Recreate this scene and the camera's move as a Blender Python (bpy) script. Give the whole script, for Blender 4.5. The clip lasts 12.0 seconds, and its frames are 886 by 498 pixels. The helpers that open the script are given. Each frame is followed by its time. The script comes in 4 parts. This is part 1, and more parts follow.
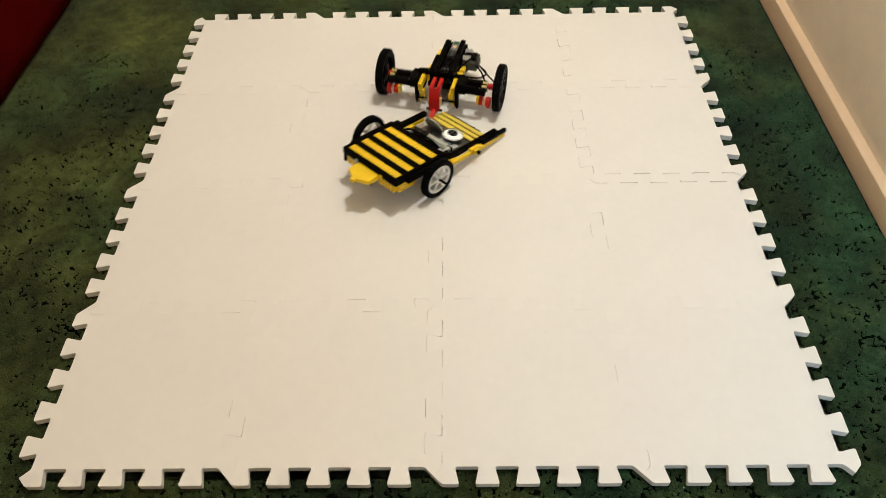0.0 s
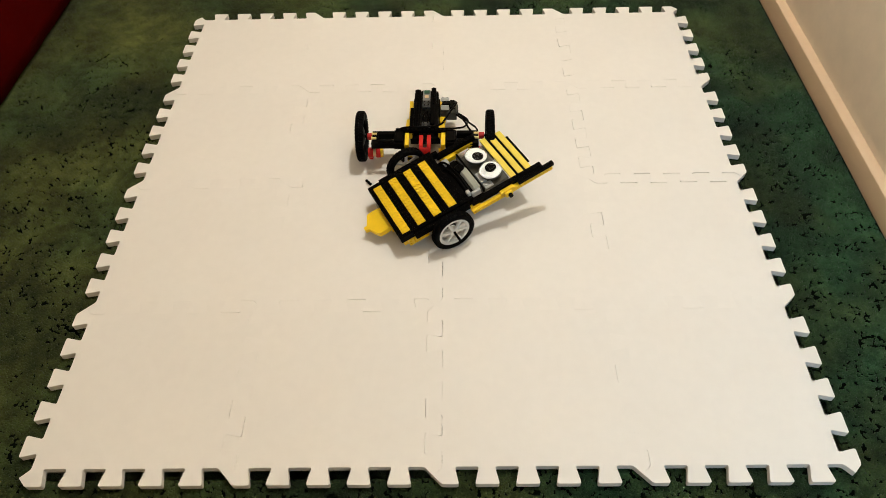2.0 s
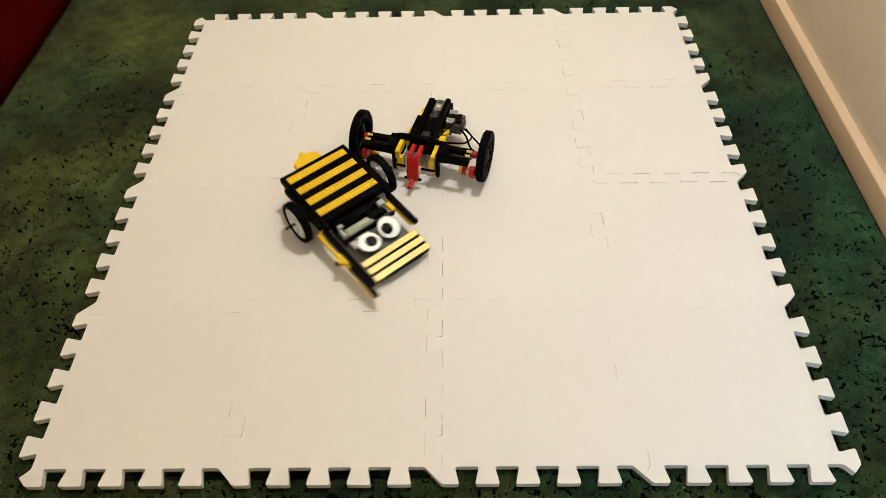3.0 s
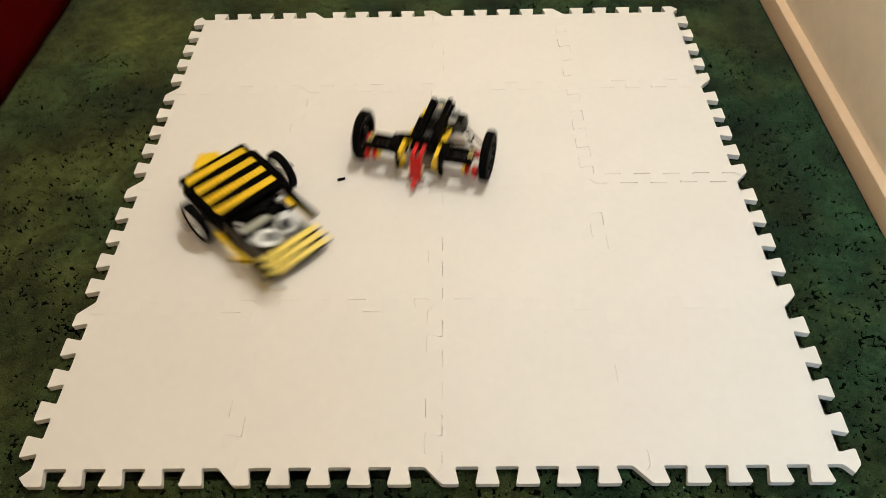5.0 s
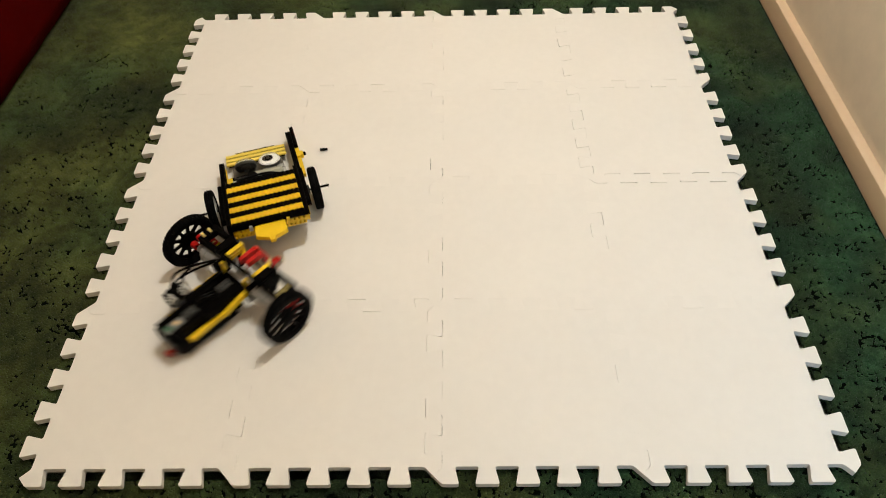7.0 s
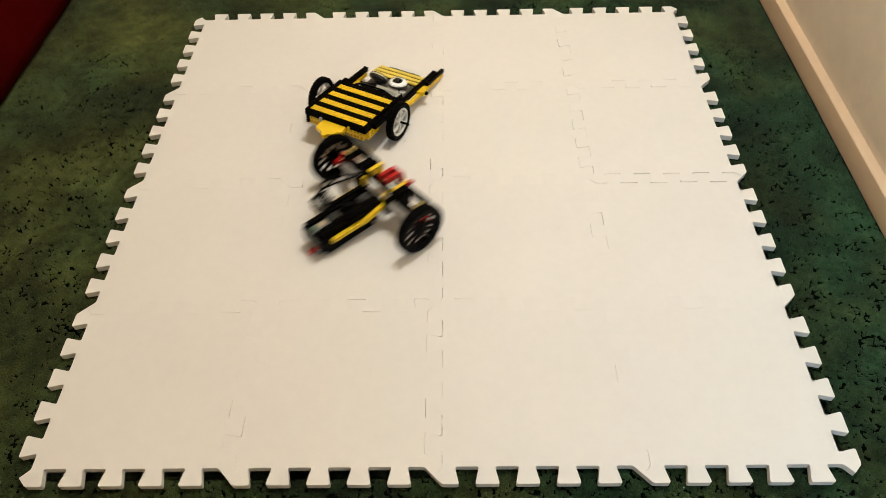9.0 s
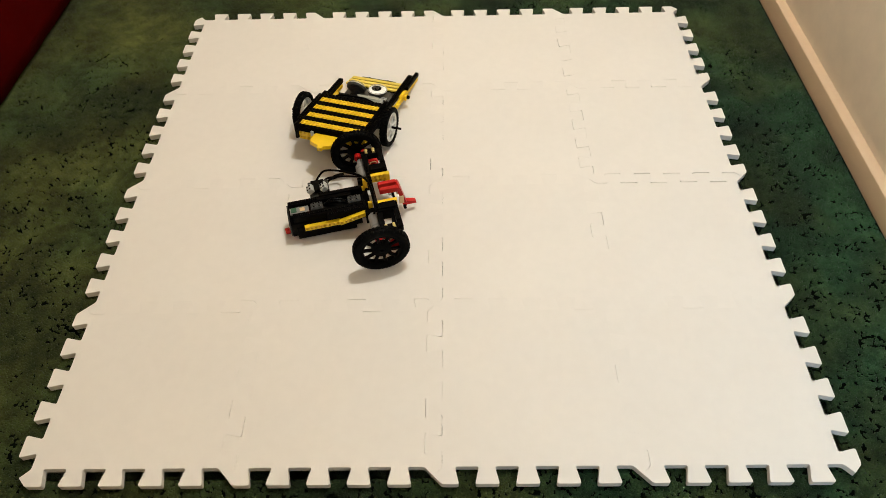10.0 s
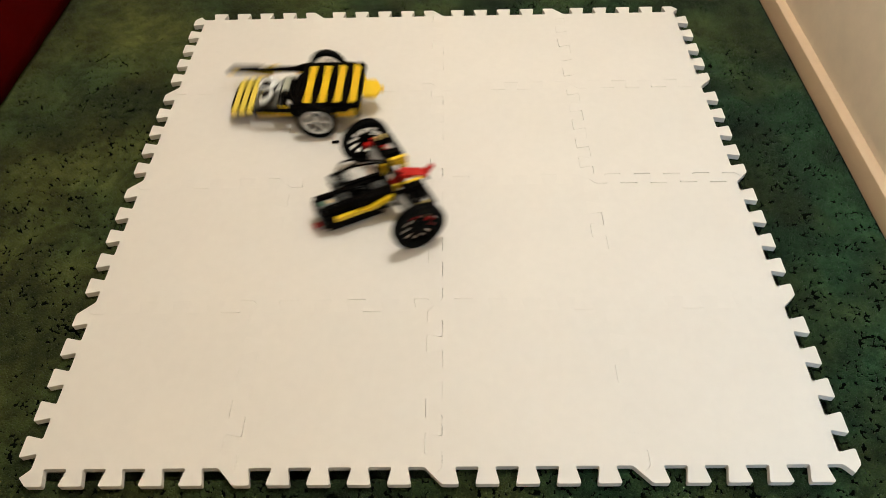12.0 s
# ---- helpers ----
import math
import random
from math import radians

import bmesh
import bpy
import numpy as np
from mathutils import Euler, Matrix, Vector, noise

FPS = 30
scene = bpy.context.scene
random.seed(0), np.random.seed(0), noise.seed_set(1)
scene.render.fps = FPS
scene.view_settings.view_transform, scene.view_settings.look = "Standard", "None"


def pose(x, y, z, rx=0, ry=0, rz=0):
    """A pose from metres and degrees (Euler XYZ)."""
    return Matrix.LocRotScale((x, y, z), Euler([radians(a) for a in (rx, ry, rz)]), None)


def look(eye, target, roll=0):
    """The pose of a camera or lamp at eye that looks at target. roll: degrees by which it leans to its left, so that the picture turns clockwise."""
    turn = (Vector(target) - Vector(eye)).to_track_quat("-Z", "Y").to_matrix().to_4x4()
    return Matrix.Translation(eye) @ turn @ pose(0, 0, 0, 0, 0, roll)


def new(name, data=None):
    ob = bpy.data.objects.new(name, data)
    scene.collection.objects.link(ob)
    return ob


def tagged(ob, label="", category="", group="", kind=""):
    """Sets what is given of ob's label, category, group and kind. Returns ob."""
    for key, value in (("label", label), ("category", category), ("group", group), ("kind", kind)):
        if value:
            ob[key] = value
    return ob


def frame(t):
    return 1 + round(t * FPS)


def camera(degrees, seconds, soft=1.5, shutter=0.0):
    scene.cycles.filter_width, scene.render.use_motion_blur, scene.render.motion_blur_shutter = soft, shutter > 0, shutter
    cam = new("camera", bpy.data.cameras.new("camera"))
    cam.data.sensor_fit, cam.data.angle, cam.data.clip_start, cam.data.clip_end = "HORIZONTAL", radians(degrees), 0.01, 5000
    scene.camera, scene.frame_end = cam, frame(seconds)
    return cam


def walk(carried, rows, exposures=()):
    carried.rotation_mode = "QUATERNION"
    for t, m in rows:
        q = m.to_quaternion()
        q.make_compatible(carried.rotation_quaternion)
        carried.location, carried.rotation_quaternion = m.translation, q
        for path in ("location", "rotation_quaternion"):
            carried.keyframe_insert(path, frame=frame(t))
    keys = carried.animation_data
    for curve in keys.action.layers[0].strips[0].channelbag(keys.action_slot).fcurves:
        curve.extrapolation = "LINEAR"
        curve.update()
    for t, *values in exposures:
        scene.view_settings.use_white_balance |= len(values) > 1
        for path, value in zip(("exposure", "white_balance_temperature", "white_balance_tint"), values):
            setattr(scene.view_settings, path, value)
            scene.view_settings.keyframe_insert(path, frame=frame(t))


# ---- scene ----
cam = camera(64.009, 12.0, soft=0.6, shutter=0.8)
CAM = pose(0.03543, -1.00508, 0.99838, 40.0357, 1.1831, 0.1085)
walk(cam, [(0, CAM), (12, CAM)], exposures=[(0, 0.0), (12, 0.0)])

# ---- light: one warm ceiling lamp over the mat, weak cool fill added as daylight from an unseen window behind ----
world = bpy.data.worlds.new("world")
scene.world = world
world.use_nodes = True
world.node_tree.nodes["Background"].inputs[0].default_value = (0.85, 0.90, 1.0, 1)
world.node_tree.nodes["Background"].inputs[1].default_value = 0.35


def lamp(name, kind, energy, colour, m, **size):
    data = bpy.data.lights.new(name, kind)
    data.energy, data.color = energy, colour
    if kind == "AREA":
        data.shape, data.size, data.size_y, data.spread = "RECTANGLE", size["a"], size["b"], radians(size["spread"])
    else:
        data.shadow_soft_size = size["r"]
    ob = new(name, data)
    ob.matrix_basis = m
    return ob


lamp("ceiling_bulb", "POINT", 78, (1.0, 0.99, 0.91), pose(0.36, 0.40, 2.38), r=0.022)
# unseen source; aimed and narrowed to cool the mat's right front
lamp("daylight_fill", "AREA", 3.3, (0.50, 0.78, 1.0), look((0.70, -1.66, 1.2), (1.0, -0.40, 0.0)), a=0.4, b=0.7, spread=80)


# ---- materials ----
def shader(name, base, rough=0.5, metal=0.0, var=0.0, scale=40.0, bump=0.0, bump_scale=200.0, spec=0.5, var2=0.0, scale2=4.0, dark=None):
    """A surface with two scales of colour variation, some roughness variation and a fine relief, in object space."""
    m = bpy.data.materials.new(name)
    m.use_nodes = True
    nt = m.node_tree
    b = nt.nodes["Principled BSDF"]
    b.inputs["Roughness"].default_value, b.inputs["Metallic"].default_value = rough, metal
    b.inputs["Specular IOR Level"].default_value = spec
    b.inputs["Base Color"].default_value = (*base, 1)
    at = nt.nodes.new("ShaderNodeTexCoord")
    link = nt.links.new
    if var or var2:
        total = None
        for amount, s in ((var, scale), (var2, scale2)):
            if not amount:
                continue
            n = nt.nodes.new("ShaderNodeTexNoise")
            n.inputs["Scale"].default_value, n.inputs["Detail"].default_value = s, 5
            link(at.outputs["Object"], n.inputs["Vector"])
            r = nt.nodes.new("ShaderNodeMapRange")
            r.inputs["From Min"].default_value, r.inputs["From Max"].default_value = 0.3, 0.7
            r.inputs["To Min"].default_value, r.inputs["To Max"].default_value = 1 - amount, 1 + amount
            link(n.outputs["Fac"], r.inputs["Value"])
            if total is None:
                total = r.outputs["Result"]
            else:
                x = nt.nodes.new("ShaderNodeMath")
                x.operation = "MULTIPLY"
                link(total, x.inputs[0]), link(r.outputs["Result"], x.inputs[1])
                total = x.outputs[0]
        v = nt.nodes.new("ShaderNodeVectorMath")
        v.operation = "SCALE"
        v.inputs[0].default_value = base
        link(total, v.inputs["Scale"])
        link(v.outputs["Vector"], b.inputs["Base Color"])
        q = nt.nodes.new("ShaderNodeMath")
        q.operation = "MULTIPLY"
        q.inputs[1].default_value = rough
        link(total, q.inputs[0]), link(q.outputs[0], b.inputs["Roughness"])
    if bump:
        n = nt.nodes.new("ShaderNodeTexNoise")
        n.inputs["Scale"].default_value, n.inputs["Detail"].default_value = bump_scale, 4
        link(at.outputs["Object"], n.inputs["Vector"])
        u = nt.nodes.new("ShaderNodeBump")
        u.inputs["Strength"].default_value, u.inputs["Distance"].default_value = bump, 0.002
        link(n.outputs["Fac"], u.inputs["Height"]), link(u.outputs["Normal"], b.inputs["Normal"])
    return m


def carpet_material():
    """Deep green short-pile carpet: soft tonal patches, pile grain, and dark squiggled breaks where the pile parts.
    Warm bounce and shade are put into the colour along x.
    """
    m = shader("carpet_green", (0.020, 0.034, 0.014), rough=0.95, spec=0.1)
    nt = m.node_tree
    b, link = nt.nodes["Principled BSDF"], nt.links.new
    at = nt.nodes.new("ShaderNodeTexCoord")

    def noise_tex(scale, detail, distort=0.0, rough=0.55):
        n = nt.nodes.new("ShaderNodeTexNoise")
        n.inputs["Scale"].default_value, n.inputs["Detail"].default_value = scale, detail
        n.inputs["Distortion"].default_value, n.inputs["Roughness"].default_value = distort, rough
        link(at.outputs["Object"], n.inputs["Vector"])
        return n.outputs["Fac"]

    def ramp(value, lo, hi, a, c):
        r = nt.nodes.new("ShaderNodeMapRange")
        r.interpolation_type = "SMOOTHSTEP"
        for key, x in (("From Min", lo), ("From Max", hi), ("To Min", a), ("To Max", c)):
            r.inputs[key].default_value = x
        link(value, r.inputs["Value"])
        return r.outputs["Result"]

    def op(kind, a, c):
        x = nt.nodes.new("ShaderNodeMath")
        x.operation = kind
        for i, s in enumerate((a, c)):
            if isinstance(s, (int, float)):
                x.inputs[i].default_value = s
            else:
                link(s, x.inputs[i])
        return x.outputs[0]

    patches = op("MULTIPLY", ramp(noise_tex(3.6, 3), 0.36, 0.64, 0.52, 1.34), ramp(noise_tex(11.0, 4), 0.34, 0.66, 0.70, 1.30))
    medium = ramp(noise_tex(46.0, 4, 0.5), 0.3, 0.7, 0.70, 1.30)
    pile = ramp(noise_tex(330.0, 3), 0.25, 0.75, 0.75, 1.25)
    tone = op("MULTIPLY", op("MULTIPLY", patches, medium), pile)
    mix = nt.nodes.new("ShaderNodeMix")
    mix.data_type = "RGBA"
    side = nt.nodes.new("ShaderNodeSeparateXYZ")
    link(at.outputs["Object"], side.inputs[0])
    # olive west, darker green east: bounce light and shade mixed into the colour
    light_mix = op("ADD", ramp(side.outputs["X"], -1.0, 0.9, 0.78, 0.20), ramp(noise_tex(3.0, 3), 0.34, 0.66, -0.36, 0.26))
    link(light_mix, mix.inputs["Factor"])
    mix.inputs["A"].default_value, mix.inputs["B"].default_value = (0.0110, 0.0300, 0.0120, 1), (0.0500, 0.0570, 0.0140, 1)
    v = nt.nodes.new("ShaderNodeVectorMath")
    v.operation = "SCALE"
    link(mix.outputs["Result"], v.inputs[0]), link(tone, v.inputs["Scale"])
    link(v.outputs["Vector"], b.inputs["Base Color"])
    height = op("ADD", op("MULTIPLY", pile, 0.5), op("MULTIPLY", medium, 0.35))
    u = nt.nodes.new("ShaderNodeBump")
    u.inputs["Strength"].default_value, u.inputs["Distance"].default_value = 0.3, 0.002
    link(height, u.inputs["Height"]), link(u.outputs["Normal"], b.inputs["Normal"])
    b.inputs["Sheen Weight"].default_value = 0.15
    return m


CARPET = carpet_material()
FOAM = shader("white_eva_foam", (0.80, 0.768, 0.728), rough=0.62, var=0.012, scale=60, var2=0.018, scale2=3.0, bump=0.10, bump_scale=900, spec=0.3)
PLASTER = shader("cream_plaster", (0.78, 0.66, 0.51), rough=0.9, var=0.03, scale=30, var2=0.05, scale2=2.5, bump=0.45, bump_scale=55, spec=0.2)
GLOSS_PAINT = shader("cream_gloss_paint", (0.66, 0.48, 0.31), rough=0.38, var=0.02, scale=25, var2=0.04, scale2=3, bump=0.05, bump_scale=120)
RED_CLOTH = shader("dark_red_cloth", (0.056, 0.0008, 0.0010), rough=0.95, var=0.12, scale=900, var2=0.15, scale2=7, bump=0.25, bump_scale=1200, spec=0.02)
CEILING = shader("white_ceiling", (0.78, 0.76, 0.72), rough=0.9, var=0.02, scale=8)
BLACK = shader("black_abs", (0.0014, 0.0010, 0.0009), rough=0.45, var=0.15, scale=90, var2=0.12, scale2=12, bump=0.04, bump_scale=400, spec=0.035)
# paler than YELLOW: the smooth plates' reflection is put into the base colour
SHEEN_YELLOW = shader("sheen_yellow_abs", (0.86, 0.66, 0.09), rough=0.32, var=0.03, scale=90, var2=0.05, scale2=14)
YELLOW = shader("yellow_abs", (0.88, 0.575, 0.012), rough=0.34, var=0.03, scale=90, var2=0.05, scale2=14, bump=0.03, bump_scale=400)
RED = shader("red_abs", (0.50, 0.010, 0.008), rough=0.36, spec=0.3, var=0.04, scale=90, var2=0.05, scale2=14, bump=0.03, bump_scale=400)
TAN = shader("tan_abs", (0.72, 0.50, 0.27), rough=0.35, var=0.04, scale=90, bump=0.03)
GREY = shader("grey_abs", (0.20, 0.20, 0.195), rough=0.38, var=0.05, scale=70, var2=0.06, scale2=14, bump=0.03)
LIGHT_GREY = shader("light_grey_abs", (0.48, 0.48, 0.46), rough=0.36, var=0.04, scale=70, bump=0.03)
DARK_GREY = shader("dark_grey_abs", (0.030, 0.030, 0.029), rough=0.42, var=0.08, scale=70, bump=0.03)
WHITE = shader("white_abs", (0.74, 0.73, 0.70), rough=0.32, var=0.02, scale=70, bump=0.02)
RUBBER = shader("black_rubber", (0.0016, 0.0015, 0.0014), rough=0.72, var=0.2, scale=60, var2=0.15, scale2=9, bump=0.08, bump_scale=500, spec=0.07)
GLOSS_BLACK = shader("gloss_black_abs", (0.0016, 0.0015, 0.0014), rough=0.3, var=0.1, scale=80, spec=0.07)
RECEIVER_GREY = shader("olive_grey_abs", (0.040, 0.038, 0.031), rough=0.45, var=0.08, scale=70, bump=0.03)
SENSOR_GREY = shader("sensor_grey_abs", (0.10, 0.095, 0.08), rough=0.3, var=0.05, scale=70, bump=0.03)
# near-black colour stands in for shade between tufts and in the flecks
PILE_GAP = shader("pile_gap_shade", (0.0016, 0.0028, 0.0014), rough=0.95, var=0.3, scale=60, spec=0.02)
MOTOR_GREY = shader("pale_grey_abs", (0.27, 0.26, 0.25), rough=0.28, var=0.05, scale=70, var2=0.05, scale2=14, bump=0.02)
PLUG_GREY = shader("plug_grey_abs", (0.045, 0.046, 0.045), rough=0.3, var=0.06, scale=70, bump=0.02)
PALE_GREY = shader("pale_green_grey_abs", (0.40, 0.41, 0.34), rough=0.4, var=0.04, scale=70, bump=0.02)
PLATE_GREY = shader("glossy_grey_abs", (0.055, 0.055, 0.052), rough=0.2, var=0.06, scale=70, bump=0.02)
PALE_YELLOW = shader("pale_yellow_abs", (0.78, 0.62, 0.22), rough=0.3, var=0.04, scale=90, bump=0.02)
GREEN_PCB = shader("green_board", (0.02, 0.10, 0.05), rough=0.45, var=0.1, scale=200)


def clear_plastic():
    m = bpy.data.materials.new("clear_plastic")
    m.use_nodes = True
    b = m.node_tree.nodes["Principled BSDF"]
    b.inputs["Base Color"].default_value = (0.97, 0.97, 0.96, 1)
    b.inputs["Roughness"].default_value, b.inputs["IOR"].default_value = 0.03, 1.22
    b.inputs["Transmission Weight"].default_value = 1.0
    return m


CLEAR = clear_plastic()


# ---- mesh helpers; robot meshes are drawn in millimetres ----
def part(name, bm, material, parent=None, label="", m=None, size=0.001, angle=35):
    """Links a bmesh as one mesh object, under parent if given; m is a pose in the mesh's own space, in metres."""
    if size != 1:
        bmesh.ops.scale(bm, vec=(size, size, size), verts=bm.verts)
    if m is not None:
        bmesh.ops.transform(bm, matrix=m, verts=bm.verts)
    bmesh.ops.remove_doubles(bm, verts=bm.verts, dist=1e-6)
    bmesh.ops.recalc_face_normals(bm, faces=bm.faces)
    me = bpy.data.meshes.new(name)
    bm.to_mesh(me)
    bm.free()
    me.materials.append(material)
    me.shade_smooth()
    me.set_sharp_from_angle(angle=radians(angle))
    ob = new(name, me)
    ob.parent = parent
    if label:
        tagged(ob, label)
    return ob


def thing(name, label, category, group="", kind=""):
    return tagged(new(name), label, category, group, kind)


def box(bm, x0, x1, y0, y1, z0, z1, b=0.5):
    """A box with chamfered edges."""
    lo, hi = (x0, y0, z0), (x1, y1, z1)
    b = min(b, min(h - l for l, h in zip(lo, hi)) * 0.3)
    vert = {}
    for c in ((i, j, k) for i in (0, 1) for j in (0, 1) for k in (0, 1)):
        corner = [hi[n] if c[n] else lo[n] for n in range(3)]
        for axis in range(3):
            p = [corner[n] + (0 if n == axis else (-b if c[n] else b)) for n in range(3)]
            vert[c, axis] = bm.verts.new(p)

    def corner_at(axis, s, j, k):
        c = [0, 0, 0]
        c[axis], c[(axis + 1) % 3], c[(axis + 2) % 3] = s, j, k
        return tuple(c)

    for axis in range(3):
        for s in (0, 1):
            bm.faces.new([vert[corner_at(axis, s, j, k), axis] for j, k in ((0, 0), (1, 0), (1, 1), (0, 1))])
        a1, a2 = (axis + 1) % 3, (axis + 2) % 3
        for j in (0, 1):
            for k in (0, 1):
                p, q = corner_at(axis, 0, j, k), corner_at(axis, 1, j, k)
                bm.faces.new([vert[p, a1], vert[q, a1], vert[q, a2], vert[p, a2]])
    for c in ((i, j, k) for i in (0, 1) for j in (0, 1) for k in (0, 1)):
        bm.faces.new([vert[c, n] for n in range(3)])
    return bm


def cyl(bm, p, q, r, n=14, r2=None):
    """A closed cylinder or cone from p to q."""
    p, q = Vector(p), Vector(q)
    r2 = r if r2 is None else r2
    turn = (q - p).to_track_quat("Z", "Y").to_matrix()
    rings = []
    for at, rad in ((p, r), (q, r2)):
        rings.append([bm.verts.new(at + turn @ Vector((rad * math.cos(2 * math.pi * i / n), rad * math.sin(2 * math.pi * i / n), 0))) for i in range(n)])
    for i in range(n):
        j = (i + 1) % n
        bm.faces.new([rings[0][i], rings[0][j], rings[1][j], rings[1][i]])
    bm.faces.new(rings[0][::-1]), bm.faces.new(rings[1])
    return bm


def lathe(bm, profile, n=48, closed=True):
    """Turns a profile of (radius, y) about the y axis."""
    rings = [[bm.verts.new((r * math.cos(2 * math.pi * i / n), y, r * math.sin(2 * math.pi * i / n))) for i in range(n)] for r, y in profile]
    m = len(rings)
    for k in range(m if closed else m - 1):
        a, c = rings[k], rings[(k + 1) % m]
        for i in range(n):
            j = (i + 1) % n
            bm.faces.new([a[i], a[j], c[j], c[i]])
    return bm


def tube(bm, points, r, n=7):
    """A cable through the points, smoothed."""
    pts = [Vector(p) for p in points]
    fine = []
    for i in range(len(pts) - 1):
        a, p, q, d = pts[max(i - 1, 0)], pts[i], pts[i + 1], pts[min(i + 2, len(pts) - 1)]
        for s in range(6):
            t = s / 6
            fine.append(0.5 * (2 * p + (q - a) * t + (2 * a - 5 * p + 4 * q - d) * t * t + (3 * p - a - 3 * q + d) * t ** 3))
    fine.append(pts[-1])
    rings = []
    for i, p in enumerate(fine):
        way = fine[min(i + 1, len(fine) - 1)] - fine[max(i - 1, 0)]
        turn = way.to_track_quat("Z", "Y").to_matrix()
        rings.append([bm.verts.new(p + turn @ Vector((r * math.cos(2 * math.pi * k / n), r * math.sin(2 * math.pi * k / n), 0))) for k in range(n)])
    for a, c in zip(rings, rings[1:]):
        for i in range(n):
            j = (i + 1) % n
            bm.faces.new([a[i], a[j], c[j], c[i]])
    bm.faces.new(rings[0][::-1]), bm.faces.new(rings[-1])
    return bm


def studs(bm, x0, x1, y0, y1, z, r=2.4, h=1.7):
    """Studs at an 8 mm pitch over a rectangle."""
    for i in range(int(round((x1 - x0) / 8))):
        for j in range(int(round((y1 - y0) / 8))):
            x, y = x0 + 4 + 8 * i, y0 + 4 + 8 * j
            cyl(bm, (x, y, z - 0.2), (x, y, z + h), r, 10)
    return bm


def beam(bm, n, h, w, m, r=2.4, pitch=8.0):
    """A beam of n cells along local x with a round hole through each cell along local y; height h, width w; m places it (mm)."""
    spots = [(-1, -1), (0, -1), (1, -1), (1, 0), (1, 1), (0, 1), (-1, 1), (-1, 0)]
    for i in range(n):
        cx = pitch * (i + 0.5)
        sides = []
        for y in (-w / 2, w / 2):
            square = [bm.verts.new(m @ Vector((cx + sx * pitch / 2, y, sz * h / 2))) for sx, sz in spots]
            rim = [bm.verts.new(m @ Vector((cx + r * math.cos(math.atan2(sz, sx)), y, r * math.sin(math.atan2(sz, sx))))) for sx, sz in spots]
            sides.append((square, rim))
            for k in range(8):
                j = (k + 1) % 8
                bm.faces.new([square[k], square[j], rim[j], rim[k]])
        (sa, ra), (sb, rb) = sides
        for k in range(8):
            j = (k + 1) % 8
            bm.faces.new([ra[k], ra[j], rb[j], rb[k]])
        for k in (0, 1, 4, 5) + ((2, 3) if i == n - 1 else ()) + ((6, 7) if i == 0 else ()):
            j = (k + 1) % 8
            bm.faces.new([sa[k], sa[j], sb[j], sb[k]])
    return bm


def prism(bm, outline, lo, hi, axis=1):
    """Extrudes an outline of (a, b) along an axis from lo to hi: axis 1 takes (x, z), axis 2 takes (x, y)."""
    rings = [[bm.verts.new((a, s, b) if axis == 1 else (a, b, s)) for a, b in outline] for s in (lo, hi)]
    n = len(outline)
    for i in range(n):
        j = (i + 1) % n
        bm.faces.new([rings[0][i], rings[0][j], rings[1][j], rings[1][i]])
    bm.faces.new(rings[0][::-1]), bm.faces.new(rings[1])
    return bm


def shift(x, y, z, rx=0, ry=0, rz=0):
    return pose(x, y, z, rx, ry, rz)


# ---- the room ----
def slab(name, x0, x1, y0, y1, z0, z1, material, label, category, b=0.0):
    bm = bmesh.new()
    box(bm, x0, x1, y0, y1, z0, z1, b or 0.002)
    return tagged(part(name, bm, material, size=1), label, category, kind="structure")


def carpet():
    """The floor of the room: a gently uneven pile."""
    bm = bmesh.new()
    nx, ny = 150, 170
    x0, x1, y0, y1 = -2.0, 0.85, -1.72, 2.2
    grid = []
    for j in range(ny + 1):
        row = []
        for i in range(nx + 1):
            x, y = x0 + (x1 - x0) * i / nx, y0 + (y1 - y0) * j / ny
            z = 0.0012 * noise.noise((x * 9, y * 9, 0)) + 0.0008 * noise.noise((x * 31, y * 31, 3)) - 0.0052
            row.append(bm.verts.new((x, y, z)))
        grid.append(row)
    for j in range(ny):
        for i in range(nx):
            bm.faces.new([grid[j][i], grid[j][i + 1], grid[j + 1][i + 1], grid[j + 1][i]])
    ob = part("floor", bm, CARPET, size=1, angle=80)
    # floor below the tufts takes the painted gap shade
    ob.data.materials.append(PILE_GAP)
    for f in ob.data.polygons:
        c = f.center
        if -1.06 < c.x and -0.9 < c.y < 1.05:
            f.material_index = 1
    return tagged(ob, "dark green short-pile carpet with dark flecked pattern", "carpet", kind="structure")


def value_noise(x, y, scale, seed, octaves=2):
    """Smooth noise from 0 to 1 on a plane, for many points at once."""
    total, weight, amount = np.zeros_like(x), 0.0, 1.0
    for k in range(octaves):
        table = np.random.RandomState(seed + k).rand(256, 256)
        u, v = x * scale * 2 ** k + 64.3, y * scale * 2 ** k + 64.7
        i, j = np.floor(u).astype(int), np.floor(v).astype(int)
        a, b = u - i, v - j
        a, b = a * a * (3 - 2 * a), b * b * (3 - 2 * b)
        i0, i1, j0, j1 = i % 256, (i + 1) % 256, j % 256, (j + 1) % 256
        total += amount * ((table[i0, j0] * (1 - a) + table[i1, j0] * a) * (1 - b) + (table[i0, j1] * (1 - a) + table[i1, j1] * a) * b)
        weight, amount = weight + amount, amount * 0.5
    return total / weight


